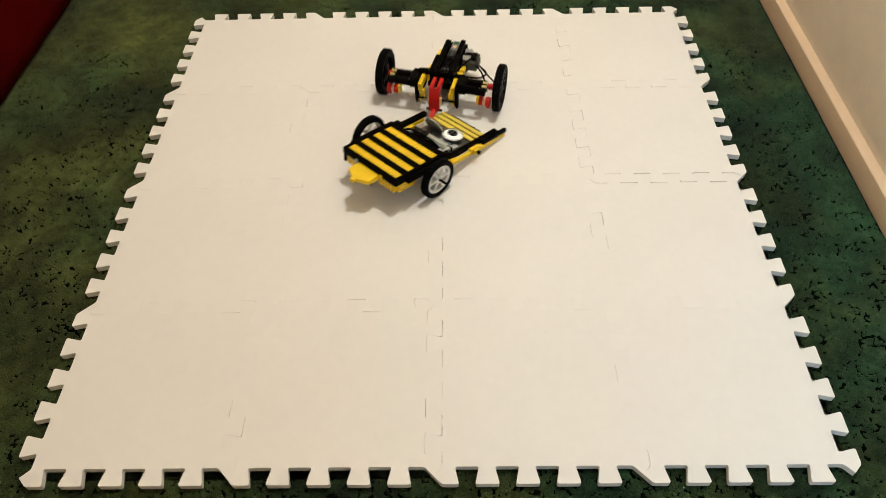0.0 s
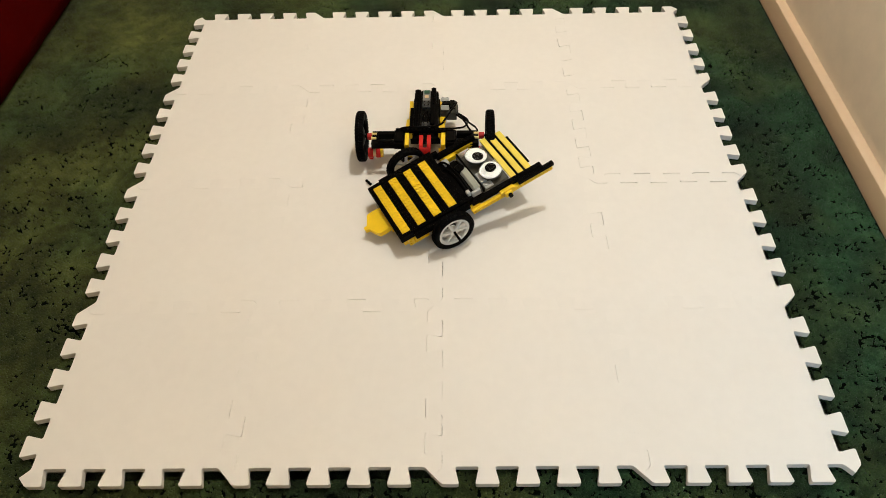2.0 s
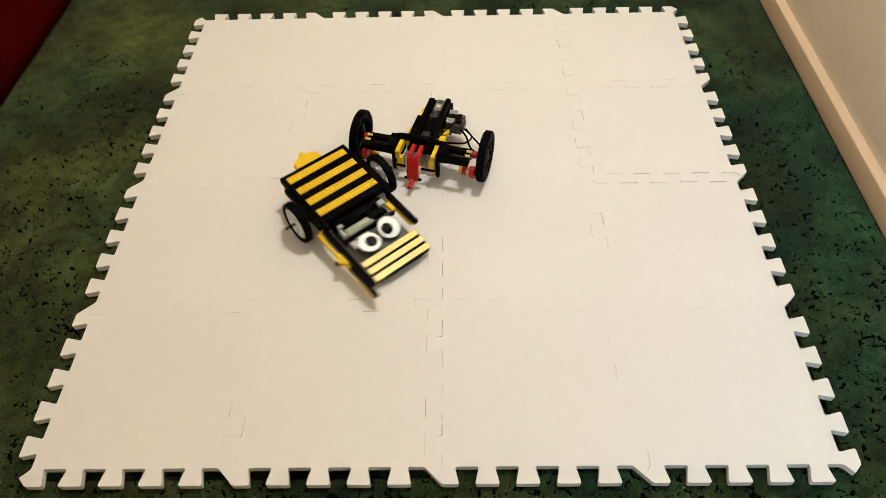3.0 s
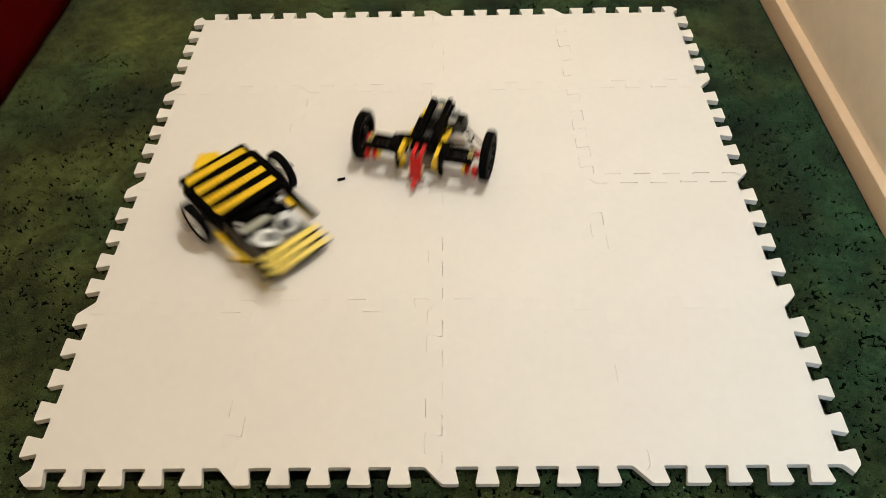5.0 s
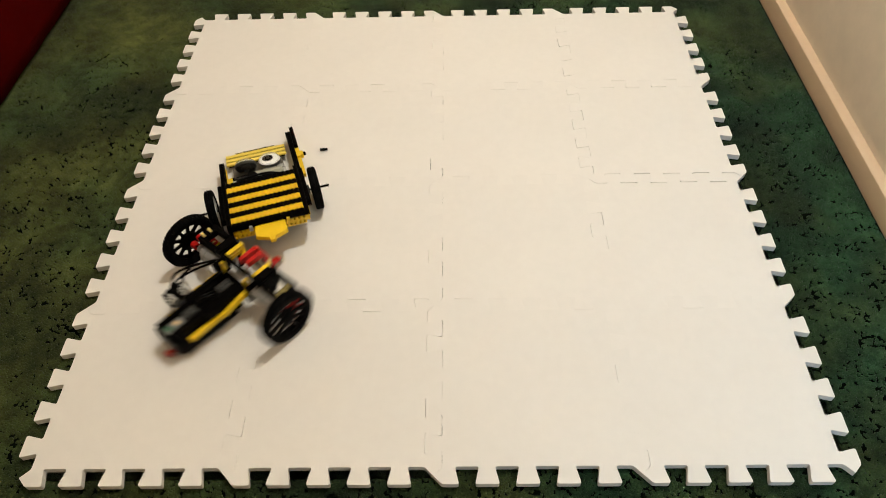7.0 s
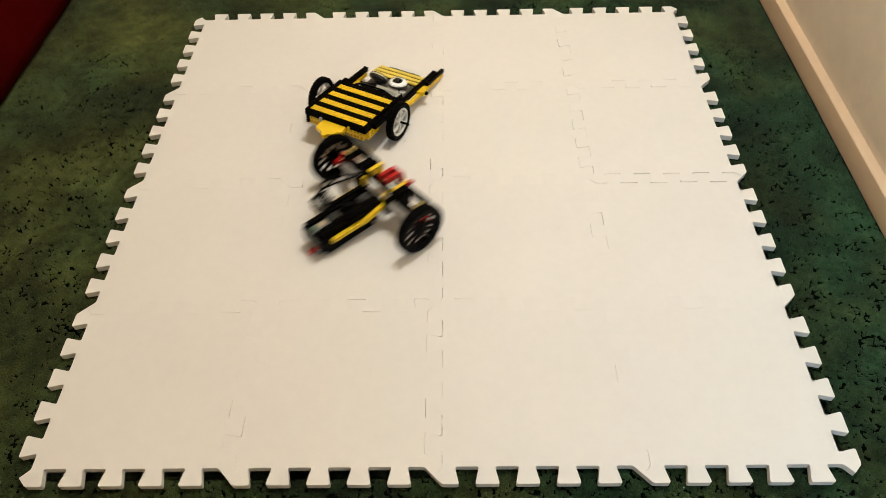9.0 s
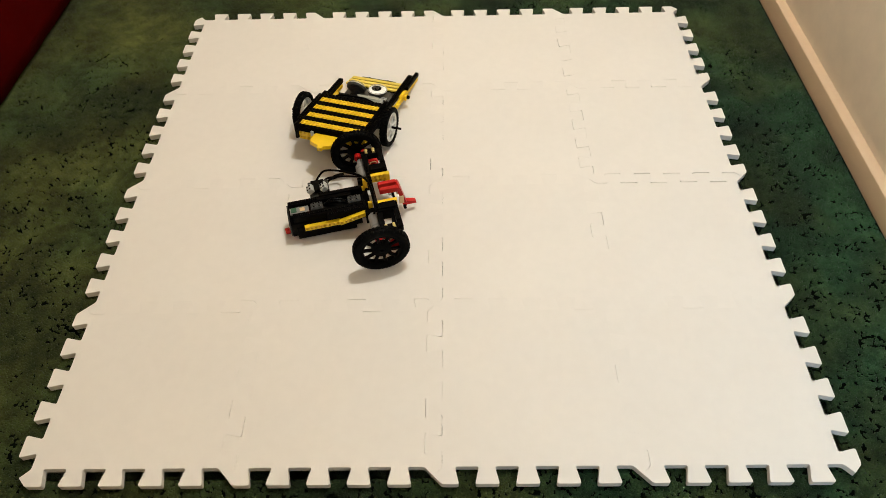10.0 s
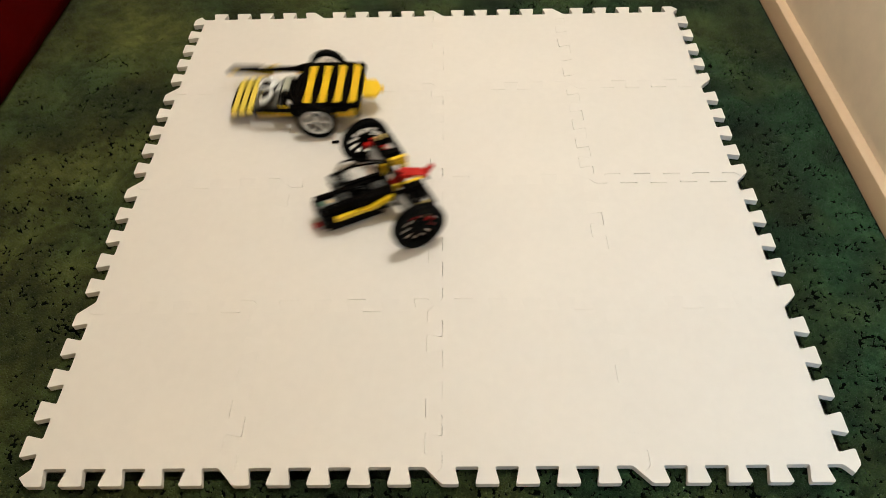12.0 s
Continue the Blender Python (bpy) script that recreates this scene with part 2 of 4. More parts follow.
def carpet_pile():
    """Short tufts round the mat; the pile parts along wandering lines and in small flecks."""
    rng = np.random.RandomState(7)
    step = 0.0030
    xs, ys = np.meshgrid(np.arange(-1.07, 0.8225, step), np.arange(-0.92, 1.07, step))
    x, y = xs.ravel(), ys.ravel()
    x, y = x + rng.uniform(-0.4, 0.4, x.size) * step, y + rng.uniform(-0.4, 0.4, x.size) * step
    under = (np.abs(x) < 0.562) & (np.abs(y) < 0.562)
    # parted pile: short thin crooked breaks, thick in some areas and rare in others, and a few long curved ones
    shape = xs.shape
    parted = np.zeros(shape, bool)
    spots = rng.randint(4, shape[0] - 4, 19000), rng.randint(4, shape[1] - 4, 19000)
    px, py = xs[spots], ys[spots]
    chance = value_noise(px, py, 4, 21, 2) + 0.22 * value_noise(px, py, 17, 25, 1) - 0.27 * py + 0.10 * px - 0.30 * rng.uniform(0, 1, px.size)
    def part_pile(u, v, way, bend, length, share):
        for k in range(length):
            i, j = min(max(int(u), 1), shape[0] - 2), min(max(int(v), 1), shape[1] - 2)
            if rng.uniform() < share:
                parted[i, j] = True
                parted[i + 1, j] |= rng.uniform() < 0.7
                parted[i, j + 1] |= rng.uniform() < 0.35
            u, v, way = u + math.sin(way) * 0.9, v + math.cos(way) * 1.1, way + bend + rng.uniform(-0.6, 0.6)

    for a, c, good in zip(*spots, chance > 0.42):
        if good:
            long = rng.uniform() < 0.12
            part_pile(a, c, rng.uniform(0, 6.283), rng.uniform(-0.3, 0.3), rng.randint(9, 22) if long else rng.randint(1, 6), 0.6 if long else 0.95)
    for k in range(70):
        part_pile(rng.uniform(0, shape[0]), rng.uniform(0, shape[1]), rng.uniform(0, 6.283), rng.choice((-1, 1)) * rng.uniform(0.04, 0.16), rng.randint(14, 36), 0.75)
    keep = ~(under | parted.ravel())
    x, y = x[keep], y[keep]
    n = x.size
    r = 0.0031 * rng.uniform(0.85, 1.2, n)
    h = 0.0042 * rng.uniform(0.7, 1.1, n) + 0.0018 * (value_noise(x, y, 30, 61, 2) - 0.5)
    turn = rng.uniform(0, 6.283, n)
    lean = rng.uniform(-0.0012, 0.0012, (2, n))
    verts = np.zeros((n, 5, 3))
    for k in range(4):
        verts[:, k, 0], verts[:, k, 1] = x + r * np.cos(turn + k * 1.5708), y + r * np.sin(turn + k * 1.5708)
        verts[:, k, 2] = -0.0042
    verts[:, 4, 0], verts[:, 4, 1], verts[:, 4, 2] = x + lean[0], y + lean[1], h - 0.0026
    first = (np.arange(n) * 5)[:, None]
    faces = np.concatenate([first + np.array([[k, (k + 1) % 4, 4]]) for k in range(4)])
    me = bpy.data.meshes.new("carpet_pile")
    me.vertices.add(n * 5)
    me.vertices.foreach_set("co", verts.ravel())
    me.loops.add(faces.size)
    me.loops.foreach_set("vertex_index", faces.ravel())
    me.polygons.add(len(faces))
    me.polygons.foreach_set("loop_start", np.arange(len(faces)) * 3)
    me.update(calc_edges=True)
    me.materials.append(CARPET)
    me.shade_smooth()
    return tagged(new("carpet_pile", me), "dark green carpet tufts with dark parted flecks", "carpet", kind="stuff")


carpet()
carpet_pile()
slab("subfloor", -2.1, 1.0, -1.82, 2.3, -0.12, -0.012, CEILING, "plain subfloor under the carpet", "floor")
slab("wall_east", 0.848, 0.98, -1.82, 2.3, -0.01, 2.42, PLASTER, "cream painted wall with fine roller texture", "wall")
# unseen walls and ceiling, added to close the room round the lamps
slab("wall_west", -2.14, -2.0, -1.82, 2.3, -0.01, 2.42, PLASTER, "cream painted wall", "wall")
slab("wall_north", -2.0, 0.848, 2.2, 2.32, -0.01, 2.42, PLASTER, "cream painted wall", "wall")
# south wall and its opening are assumed, set to let the cool fill in
slab("wall_south_low", -2.0, 0.848, -1.82, -1.7, -0.01, 0.9, PLASTER, "unseen cream wall below an added light opening", "wall")
slab("wall_south_high", -2.0, 0.848, -1.82, -1.7, 2.0, 2.42, PLASTER, "unseen cream wall above an added light opening", "wall")
slab("wall_south_side", -2.0, 0.1, -1.82, -1.7, 0.9, 2.0, PLASTER, "unseen cream wall beside an added light opening", "wall")
slab("ceiling", -2.14, 0.98, -1.82, 2.32, 2.42, 2.5, CEILING, "plain white ceiling", "ceiling")


def skirting():
    """A low skirting board with a rounded top edge against the east wall."""
    bm = bmesh.new()
    prism(bm, [(0.828, -0.008), (0.8275, 0.040), (0.8285, 0.0435), (0.831, 0.0455), (0.846, 0.047), (0.848, 0.047), (0.848, -0.008)], -1.7, 2.2)
    return tagged(part("baseboard", bm, GLOSS_PAINT, size=1), "cream gloss-painted low skirting board", "skirting board", kind="structure")


skirting()


def red_sofa():
    """The side of a dark red cloth-covered couch with a soft lower edge."""
    top = thing("sofa", "dark red cloth-covered sofa standing on the carpet", "sofa")
    bm = bmesh.new()
    outline = [(-1.9, 0.02), (-0.985, 0.006), (-0.972, 0.012), (-0.966, 0.05), (-0.968, 0.20), (-0.975, 0.36), (-1.0, 0.40), (-1.06, 0.415), (-1.9, 0.42)]
    n = 60
    rings = []
    for k in range(n + 1):
        y = -0.3 + 2.0 * k / n
        rings.append([bm.verts.new((x + (0.022 * (y - 0.5) + 0.006 * noise.noise((y * 7, z * 6, 1.0)) if x > -1.5 else 0), y, z)) for x, z in outline])
    for a, c in zip(rings, rings[1:]):
        for i in range(len(outline)):
            j = (i + 1) % len(outline)
            bm.faces.new([a[i], a[j], c[j], c[i]])
    bm.faces.new(rings[0][::-1]), bm.faces.new(rings[-1])
    part("base", bm, RED_CLOTH, top, size=1, angle=60)
    bm = bmesh.new()
    box(bm, -1.92, -1.55, -0.3, 1.7, 0.415, 0.85, 0.05)
    part("backrest", bm, RED_CLOTH, top, size=1, angle=60)
    return top


red_sofa()

# ---- the puzzle mat ----
TILE, THICK, H = 0.30, 0.012, 0.013


def tile_outline(rng, shown):
    """One interlocking tile, counter-clockwise, its nominal square from 0 to TILE. Some teeth stop short of the next tile; shown is how many, for the south, east, north and west edge."""
    edge = [(0, 0), (0.0125, H), (0.0370, H)]
    for k in range(5):
        c = 0.0485 + 0.058 * k
        if k < 4:
            edge += [(c - 0.0115, H), (c - 0.0175, -H), (c + 0.0175, -H), (c + 0.0115, H)] if k else [(c - 0.0175, -H), (c + 0.0175, -H), (c + 0.0115, H)]
    edge += [(0.2690, H), (0.2630, -H), (0.2875, -H)]
    pts = []
    for ((ox, oy), (ax, ay)), share in zip((((0, 0), (1, 0)), ((TILE, 0), (0, 1)), ((TILE, TILE), (-1, 0)), ((0, TILE), (0, -1))), shown):
        for n, (s, o) in enumerate(edge):
            if n % 4 == 1:
                short = rng.choice((0.0004, 0.0006, 0.0009)) if rng.uniform(0, 1) < share else 0.0
                hook = rng.choice((0, 0, 1, 2)) if short else 0
            if n and o > 0:
                o -= short
                s += short if hook == 1 and n % 4 == 1 else -short if hook == 2 and n % 4 == 2 else 0
            pts.append(Vector((ox + ax * s + ay * o, oy + ay * s - ax * o)))
    # rounded corners
    out = []
    for i, p in enumerate(pts):
        a, c = pts[i - 1], pts[(i + 1) % len(pts)]
        u, v = (a - p), (c - p)
        r = min(0.0005 if i % (len(pts) // 4) == 0 else 0.0036, 0.3 * u.length, 0.3 * v.length)
        u, v = p + u.normalized() * r, p + v.normalized() * r
        for t in (0.0, 0.33, 0.67, 1.0):
            out.append((1 - t) ** 2 * u + 2 * t * (1 - t) * p + t * t * v)
    return out


def inset(pts, d):
    out = []
    for i, p in enumerate(pts):
        way = (pts[(i + 1) % len(pts)] - pts[i - 1]).normalized()
        out.append(p + Vector((-way.y, way.x)) * d)
    return out


def mat_tile_mesh(rng, shown):
    base = tile_outline(rng, shown)
    bm = bmesh.new()
    levels = [(inset(base, 0.0006), 0.0), (inset(base, -0.00008), 0.0006), (inset(base, -0.00008), THICK - 0.0002), (inset(base, -0.00003), THICK)]
    rings = [[bm.verts.new((p.x - TILE / 2, p.y - TILE / 2, z)) for p in pts] for pts, z in levels]
    n = len(base)
    for a, c in zip(rings, rings[1:]):
        for i in range(n):
            j = (i + 1) % n
            bm.faces.new([a[i], a[j], c[j], c[i]])
    bm.faces.new(rings[0][::-1]), bm.faces.new(rings[-1])
    bmesh.ops.recalc_face_normals(bm, faces=bm.faces)
    me = bpy.data.meshes.new("tile")
    bm.to_mesh(me)
    bm.free()
    me.materials.append(FOAM)
    me.shade_flat()
    return me


def puzzle_mat():
    top = thing("puzzle_mat", "white interlocking foam puzzle mat lying on the green carpet", "foam mat")
    rng = random.Random(4)
    # how open the joints are, from west to east and from south to north
    upright = [[0.75, 0.7, 0.35], [0.3, 0.75, 0.35], [0.2, 0.65, 0.75], [0.15, 0.4, 0.5]]
    level = [[0.6, 0.6, 0.25, 0.2], [0.55, 0.6, 0.35, 0.9], [0.8, 0.9, 0.4, 0.9]]
    for j in range(4):
        for i in range(4):
            shown = (level[j - 1][i] if j else 0, upright[j][i] if i < 3 else 0, level[j][i] if j < 3 else 0, upright[j][i - 1] if i else 0)
            ob = new("tile", mat_tile_mesh(rng, shown))
            ob.parent = top
            x, y = (i - 1.5) * TILE, (j - 1.5) * TILE
            y += 0.0007 if i == 3 and j >= 2 else 0
            y += 0.0003 if j == 3 else 0
            x += 0.0002 if i >= 2 else 0
            ob.matrix_basis = pose(x, y, rng.uniform(0, 1) * 1e-4, rz=rng.uniform(-0.006, 0.006))
    return top


puzzle_mat()
TOP = THICK + 0.0002


# ---- wheels ----
def wheel(parent, name, radius, width, rim_r, rim_mat, tyre_label, spokes, lug, side, axle_out, broad=True):
    """A thin tyre on a spoked rim, drawn round the y axis; side is the outer side, +1 or -1. Returns the rim, which carries the tyre."""
    bm = bmesh.new()
    w = width / 2
    lathe(bm, [(rim_r, -w * 0.75), (rim_r + 1.6, -w * 0.8), (rim_r + 1.6, w * 0.8), (rim_r, w * 0.75), (rim_r - 2.6, w * 0.55), (rim_r - 3.4, 0), (rim_r - 2.6, -w * 0.55)], 56)
    rim_inner = rim_r - (6.0 if broad else 5.5)
    lathe(bm, [(rim_inner, side * w * 0.30), (rim_r - 1, side * w * 0.20), (rim_r - 1, side * w * 0.72), (rim_inner + 0.6, side * w * 0.70)], 56)
    hub = 8.0 if broad else 18.0
    lathe(bm, [(3.0, -w * 0.8), (7.5, -w * 0.8), (hub, -w * 0.4), (hub, w * 0.4), (7.5, w * 0.8), (3.0, w * 0.8)], 36)
    rim = part(name, bm, rim_mat, parent)
    for k in range(spokes):
        a = 2 * math.pi * k / spokes
        n, d = Vector((math.cos(a), 0, math.sin(a))), Vector((0, side, 0))
        t = Vector((-n.z, 0, n.x))
        bm = bmesh.new()
        thick = (2.6, 3.4) if broad else (3.0, 3.6)
        ring = []
        for r, half, y0, y1 in ((hub - 1.0, thick[0], 0.20, 0.74), ((rim_r + hub) * 0.48, thick[0] * 0.92, 0.18, 0.66), (rim_r - 1.6, thick[1] * 1.15, 0.12, 0.70)):
            ring.append([bm.verts.new(n * r + t * (sx * half * f) + d * (w * y)) for sx, y, f in ((-1, y0, 1), (1, y0, 1), (1, y1, 0.75), (-1, y1, 0.75))])
        for a0, a1 in zip(ring, ring[1:]):
            for i in range(4):
                bm.faces.new([a0[i], a0[(i + 1) % 4], a1[(i + 1) % 4], a1[i]])
        bm.faces.new(ring[0][::-1]), bm.faces.new(ring[-1])
        part("spoke", bm, rim_mat, rim)
    bm = bmesh.new()
    lathe(bm, [(rim_r - 0.5, -w * 0.80), (rim_r + 1.5, -w * 0.95), ((rim_r + radius) / 2, -w), (radius - 3.0, -w * 0.92), (radius - 2.2, -w * 0.66), (radius - 1.9, -w * 0.30), (radius - 1.8, 0),
               (radius - 1.9, w * 0.30), (radius - 2.2, w * 0.66), (radius - 3.0, w * 0.92), ((rim_r + radius) / 2, w), (rim_r + 1.5, w * 0.95), (rim_r - 0.5, w * 0.80), (rim_r + 1.4, 0)], 64)
    n = lug
    for k in range(n):
        for row, sx in ((0, -1), (1, 1)):
            a = 2 * math.pi * (k + 0.5 * row) / n
            da = 0.62 * math.pi / n
            v = []
            for y0, rr in ((0.04, radius - 2.4), (0.06, radius), (0.74, radius - 0.3), (1.02, radius - 3.4), (0.80, radius - 4.2)):
                for s in (-1, 1):
                    v.append(bm.verts.new((rr * math.cos(a + s * da), sx * y0 * w, rr * math.sin(a + s * da))))
            for i in range(4):
                bm.faces.new([v[2 * i], v[2 * i + 1], v[2 * i + 3], v[2 * i + 2]])
            bm.faces.new([v[0], v[2], v[4], v[6], v[8]]), bm.faces.new([v[9], v[7], v[5], v[3], v[1]])
    tyre = part("tyre", bm, RUBBER, rim, tyre_label)
    bm = bmesh.new()
    a, c = -side * 22, side * axle_out
    box(bm, -2.3, 2.3, min(a, c), max(a, c), -0.9, 0.9, 0.25)
    box(bm, -0.9, 0.9, min(a, c), max(a, c), -2.3, 2.3, 0.25)
    part("axle", bm, BLACK, rim, "black cross axle")
    return rim


# ---- the yellow and black striped robot ----
BEE_TILT, BEE_TOP = 9.03, 63.8
BEE = shift(0, 0, BEE_TOP / 1000, 0, BEE_TILT, 0)
WOBBLY = (121, 22.5, -11.5)


def eye_pose(at, tilt):
    """An eye's pose on the striped robot, tipped forward by tilt degrees."""
    return BEE @ shift(at[0] / 1000, at[1] / 1000, at[2] / 1000, 0, tilt, 0)


def bee_robot():
    """Forward is x. The chassis leans forward on two big wheels; heights below are from the deck's top."""
    top = thing("striped_robot", "yellow and black striped brick-built sumo robot with googly eyes", "toy robot")

    def put(name, bm, mat, label="", parent=None):
        return part(name, bm, mat, parent or top, label, m=BEE)

    rng = random.Random(2)
    # deck: black and yellow two-stud rows
    rows = [(-86, BLACK), (-78, YELLOW), (-62, BLACK), (-46, YELLOW), (-30, BLACK), (-14, YELLOW), (2, BLACK), (18, YELLOW), (34, BLACK)]
    for u, mat in rows:
        bm = bmesh.new()
        dz = rng.uniform(-0.15, 0.15)
        x0, x1 = u + 0.08, (u + 15.92 if u != -86 else -78.08)
        box(bm, x0, x1, -63.9, -0.08, -3.2 + dz, dz, 0.25), box(bm, x0, x1, 0.08, 63.9, -3.2 + dz, dz, 0.25)
        studs(bm, u, u + 16 if u != -86 else -78, -64, 64, dz)
        put("stripe_plate", bm, mat, "yellow studded plate" if mat is YELLOW else "black studded plate")
    bm = bmesh.new()
    box(bm, -86, 50, -64, 64, -12.8, -3.3)
    put("deck", bm, BLACK)
    for s in (-1, 1):
        bm = bmesh.new()
        box(bm, -86, 62, s * 68 - 4, s * 68 + 4, -12.8, 0.6)
        studs(bm, -86, 58, s * 68 - 4, s * 68 + 4, 0.6)
        put("side_rail", bm, BLACK)
        bm = bmesh.new()
        box(bm, -60, 52, s * 76 - 4, s * 76 + 4, -13.5, -2.5)
        studs(bm, -60, 52, s * 76 - 4, s * 76 + 4, -2.5)
        put("wheel_guard", bm, BLACK)
        bm = bmesh.new()
        beam(bm, 6, 9.6, 8, shift(-74, s * 69, -17.7))
        put("side_beam", bm, YELLOW, "yellow holed beam")
        bm = bmesh.new()
        beam(bm, 5, 9.6, 8, shift(-74, s * 67, -27.4))
        put("side_beam", bm, YELLOW, "yellow holed beam")
        for z in (-17.7, -27.4):
            bm = bmesh.new()
            beam(bm, 5, 9.6, 8, shift(-78, -64 if s < 0 else 24, z, 0, 0, 90))
            put("rear_beam", bm, YELLOW, "yellow holed brick")
        bm = bmesh.new()
        box(bm, -88.5, -82.5, s * 33 - 3, s * 33 + 3, -17, -7, 0.4)
        put("rear_clip", bm, YELLOW if s < 0 else LIGHT_GREY)
    bm = bmesh.new()
    box(bm, -84, -76, 66, 72, -32, -12.9)
    put("corner_peg", bm, BLACK)
    # tail: a faceted yellow stinger
    bm = bmesh.new()
    half = [(-76, 26), (-98, 28.6), (-111, 28.2), (-114, 25), (-122, 7), (-123, 5), (-128, 5.2), (-130, 3.5)]
    prism(bm, half + [(x, -y) for x, y in reversed(half)], -20, -10, axis=2)
    for v in bm.verts:
        if v.co.z > -15:
            v.co.z += 0.07 * (v.co.x + 80)
            v.co.y *= 0.95
    put("tail", bm, YELLOW, "yellow faceted tail panel")
    # underbody
    bm = bmesh.new()
    box(bm, -70, 46, -52, 52, -40, -12.9, 2)
    box(bm, -40, 30, -58, 58, -34, -14, 1)
    put("chassis", bm, BLACK)
    for s in (-1, 1):
        bm = bmesh.new()
        cyl(bm, (6, s * 52, -24), (6, s * 84, -24), 9, 20)
        put("motor", bm, DARK_GREY, "dark grey drive motor")
    # open bay ahead of the deck
    bm = bmesh.new()
    box(bm, 46, 92, -52, 52, -46, -30, 1.5)
    box(bm, 50, 84, -44, 44, -30, -17, 2)
    box(bm, 52, 60, -50, 50, -22, -10, 0.6)
    put("battery_box", bm, BLACK)
    bm = bmesh.new()
    box(bm, 76, 91.8, -46, 14, -29, -11.5, 3.5)
    box(bm, 79, 89, -40, 8, -11.6, -10.6, 0.4)
    put("cell_holder", bm, PALE_GREY, "pale greenish grey block")
    bm = bmesh.new()
    box(bm, 70, 88, -52, -46.2, -26, -14, 0.8)
    box(bm, 62, 69, -50, -40, -20, -11, 0.8)
    put("connector", bm, LIGHT_GREY, "pale grey cable connector")
    bm = bmesh.new()
    box(bm, 60, 72, 38, 52, -24, -11, 0.8)
    put("connector", bm, LIGHT_GREY, "grey cable connector")
    bm = bmesh.new()
    tube(bm, [(50, 46, -12), (58, 44, -7), (64, 34, -5), (68, 10, -6), (70, -18, -8), (70, -40, -16)], 2.2)
    tube(bm, [(50, 30, -14), (58, 24, -8), (63, 2, -8), (65, -24, -10), (64, -40, -18)], 2.2)
    put("cable", bm, BLACK, "black cable")
    bm = bmesh.new()
    box(bm, 92, 148, -50, 50, -46, -27, 2)
    put("sensor", bm, SENSOR_GREY, "grey sensor body under the eyes")
    bm = bmesh.new()
    box(bm, 92, 96, -52, 56, -26.9, -18, 0.8)
    put("sensor_bar", bm, BLACK, "black bar behind the eyes")
    bm = bmesh.new()
    box(bm, 89.4, 91.9, -49, 49, -45, -18, 0.5)
    put("sensor_cover", bm, DARK_GREY)
    bm = bmesh.new()
    box(bm, 98.2, 110, -34, -8, -26.9, -21.5, 0.5)
    box(bm, 99.2, 116, -49, -36, -26.9, -23.5, 0.5)
    studs(bm, 100, 116, -47, -39, -23.5)
    put("sensor_clip", bm, LIGHT_GREY, "pale grey plate on the sensor")
    bm = bmesh.new()
    lathe(bm, [(0.01, -4), (8.5, -4), (9.5, -3), (9.5, 2), (8.0, 3.4), (0.01, 3.4)], 20, closed=False)
    bmesh.ops.rotate(bm, matrix=Matrix.Rotation(radians(90), 3, "X"), verts=bm.verts)
    bmesh.ops.translate(bm, vec=Vector((80, 14, -12)), verts=bm.verts)
    put("knob", bm, GLOSS_BLACK, "round glossy black knob")
    # googly eyes
    eyes = []
    for at, px, py, tilt in (((125, -24.5, -12.5), 2.5, 3.0, 2), (WOBBLY, 1.0, -5.5, 36)):
        bm = bmesh.new()
        cyl(bm, (at[0], at[1], -27), (at[0], at[1], at[2] - 8), 7, 20)
        put("eye_stalk", bm, DARK_GREY)
        bm = bmesh.new()
        lathe(bm, [(0.01, -3.2), (20.2, -3.2), (21.2, -2.2), (21.2, -0.6), (20.2, 0.2), (0.01, 0.4)], 40, closed=False)
        bmesh.ops.rotate(bm, matrix=Matrix.Rotation(radians(90), 3, "X"), verts=bm.verts)
        eye = part("eye", bm, WHITE, top, "white googly eye")
        eye.matrix_basis = eye_pose(at, tilt)
        bm = bmesh.new()
        cyl(bm, (0, 0, -6.0), (0, 0, -1.4), 20.4, 36, r2=21.6)
        box(bm, -14, 14, -9, 9, -8.5, -5.9, 0.8)
        part("backing", bm, RECEIVER_GREY, eye, "dark grey backing disc")
        bm = bmesh.new()
        cyl(bm, (px, py, 0.6), (px, py, 2.0), 10.5, 28)
        part("pupil", bm, BLACK, eye, "loose black pupil")
        bm = bmesh.new()
        lathe(bm, [(20.4, 0.3), (19.6, 2.6), (17.0, 4.8), (12.0, 6.4), (6.0, 7.1), (0.01, 7.3), (0.01, 6.5), (6.0, 6.3), (12.0, 5.6), (16.4, 4.1), (18.9, 2.3), (19.6, 0.3)], 40)
        bmesh.ops.rotate(bm, matrix=Matrix.Rotation(radians(-90), 3, "X"), verts=bm.verts)
        for v in bm.verts:
            v.co.z = abs(v.co.z)
        part("dome", bm, CLEAR, eye, "clear plastic dome").visible_shadow = False
        eyes.append(eye)
    # striped scoop at the front
    scoop = shift(0.148, 0, -0.0215, 0, 6.5, 0)
    edges = [0, 12, 17, 29, 34, 46, 51]
    for k in range(6):
        bm = bmesh.new()
        mat = SHEEN_YELLOW if k % 2 == 0 else BLACK
        up, half = (0, 60) if k % 2 == 0 else (-1.3, 60)
        if k == 5:
            half, up = 40, -0.4
        if k == 4:
            for a, c in ((-60, -22.1), (-21.9, 21.9), (22.1, 60)):
                box(bm, edges[k] + 0.1, edges[k + 1] - 0.1, a, c, -3.2, 0, 0.3)
        else:
            box(bm, edges[k] + 0.1, edges[k + 1] - 0.1, -half, half, -3.2 + up, up, 0.3)
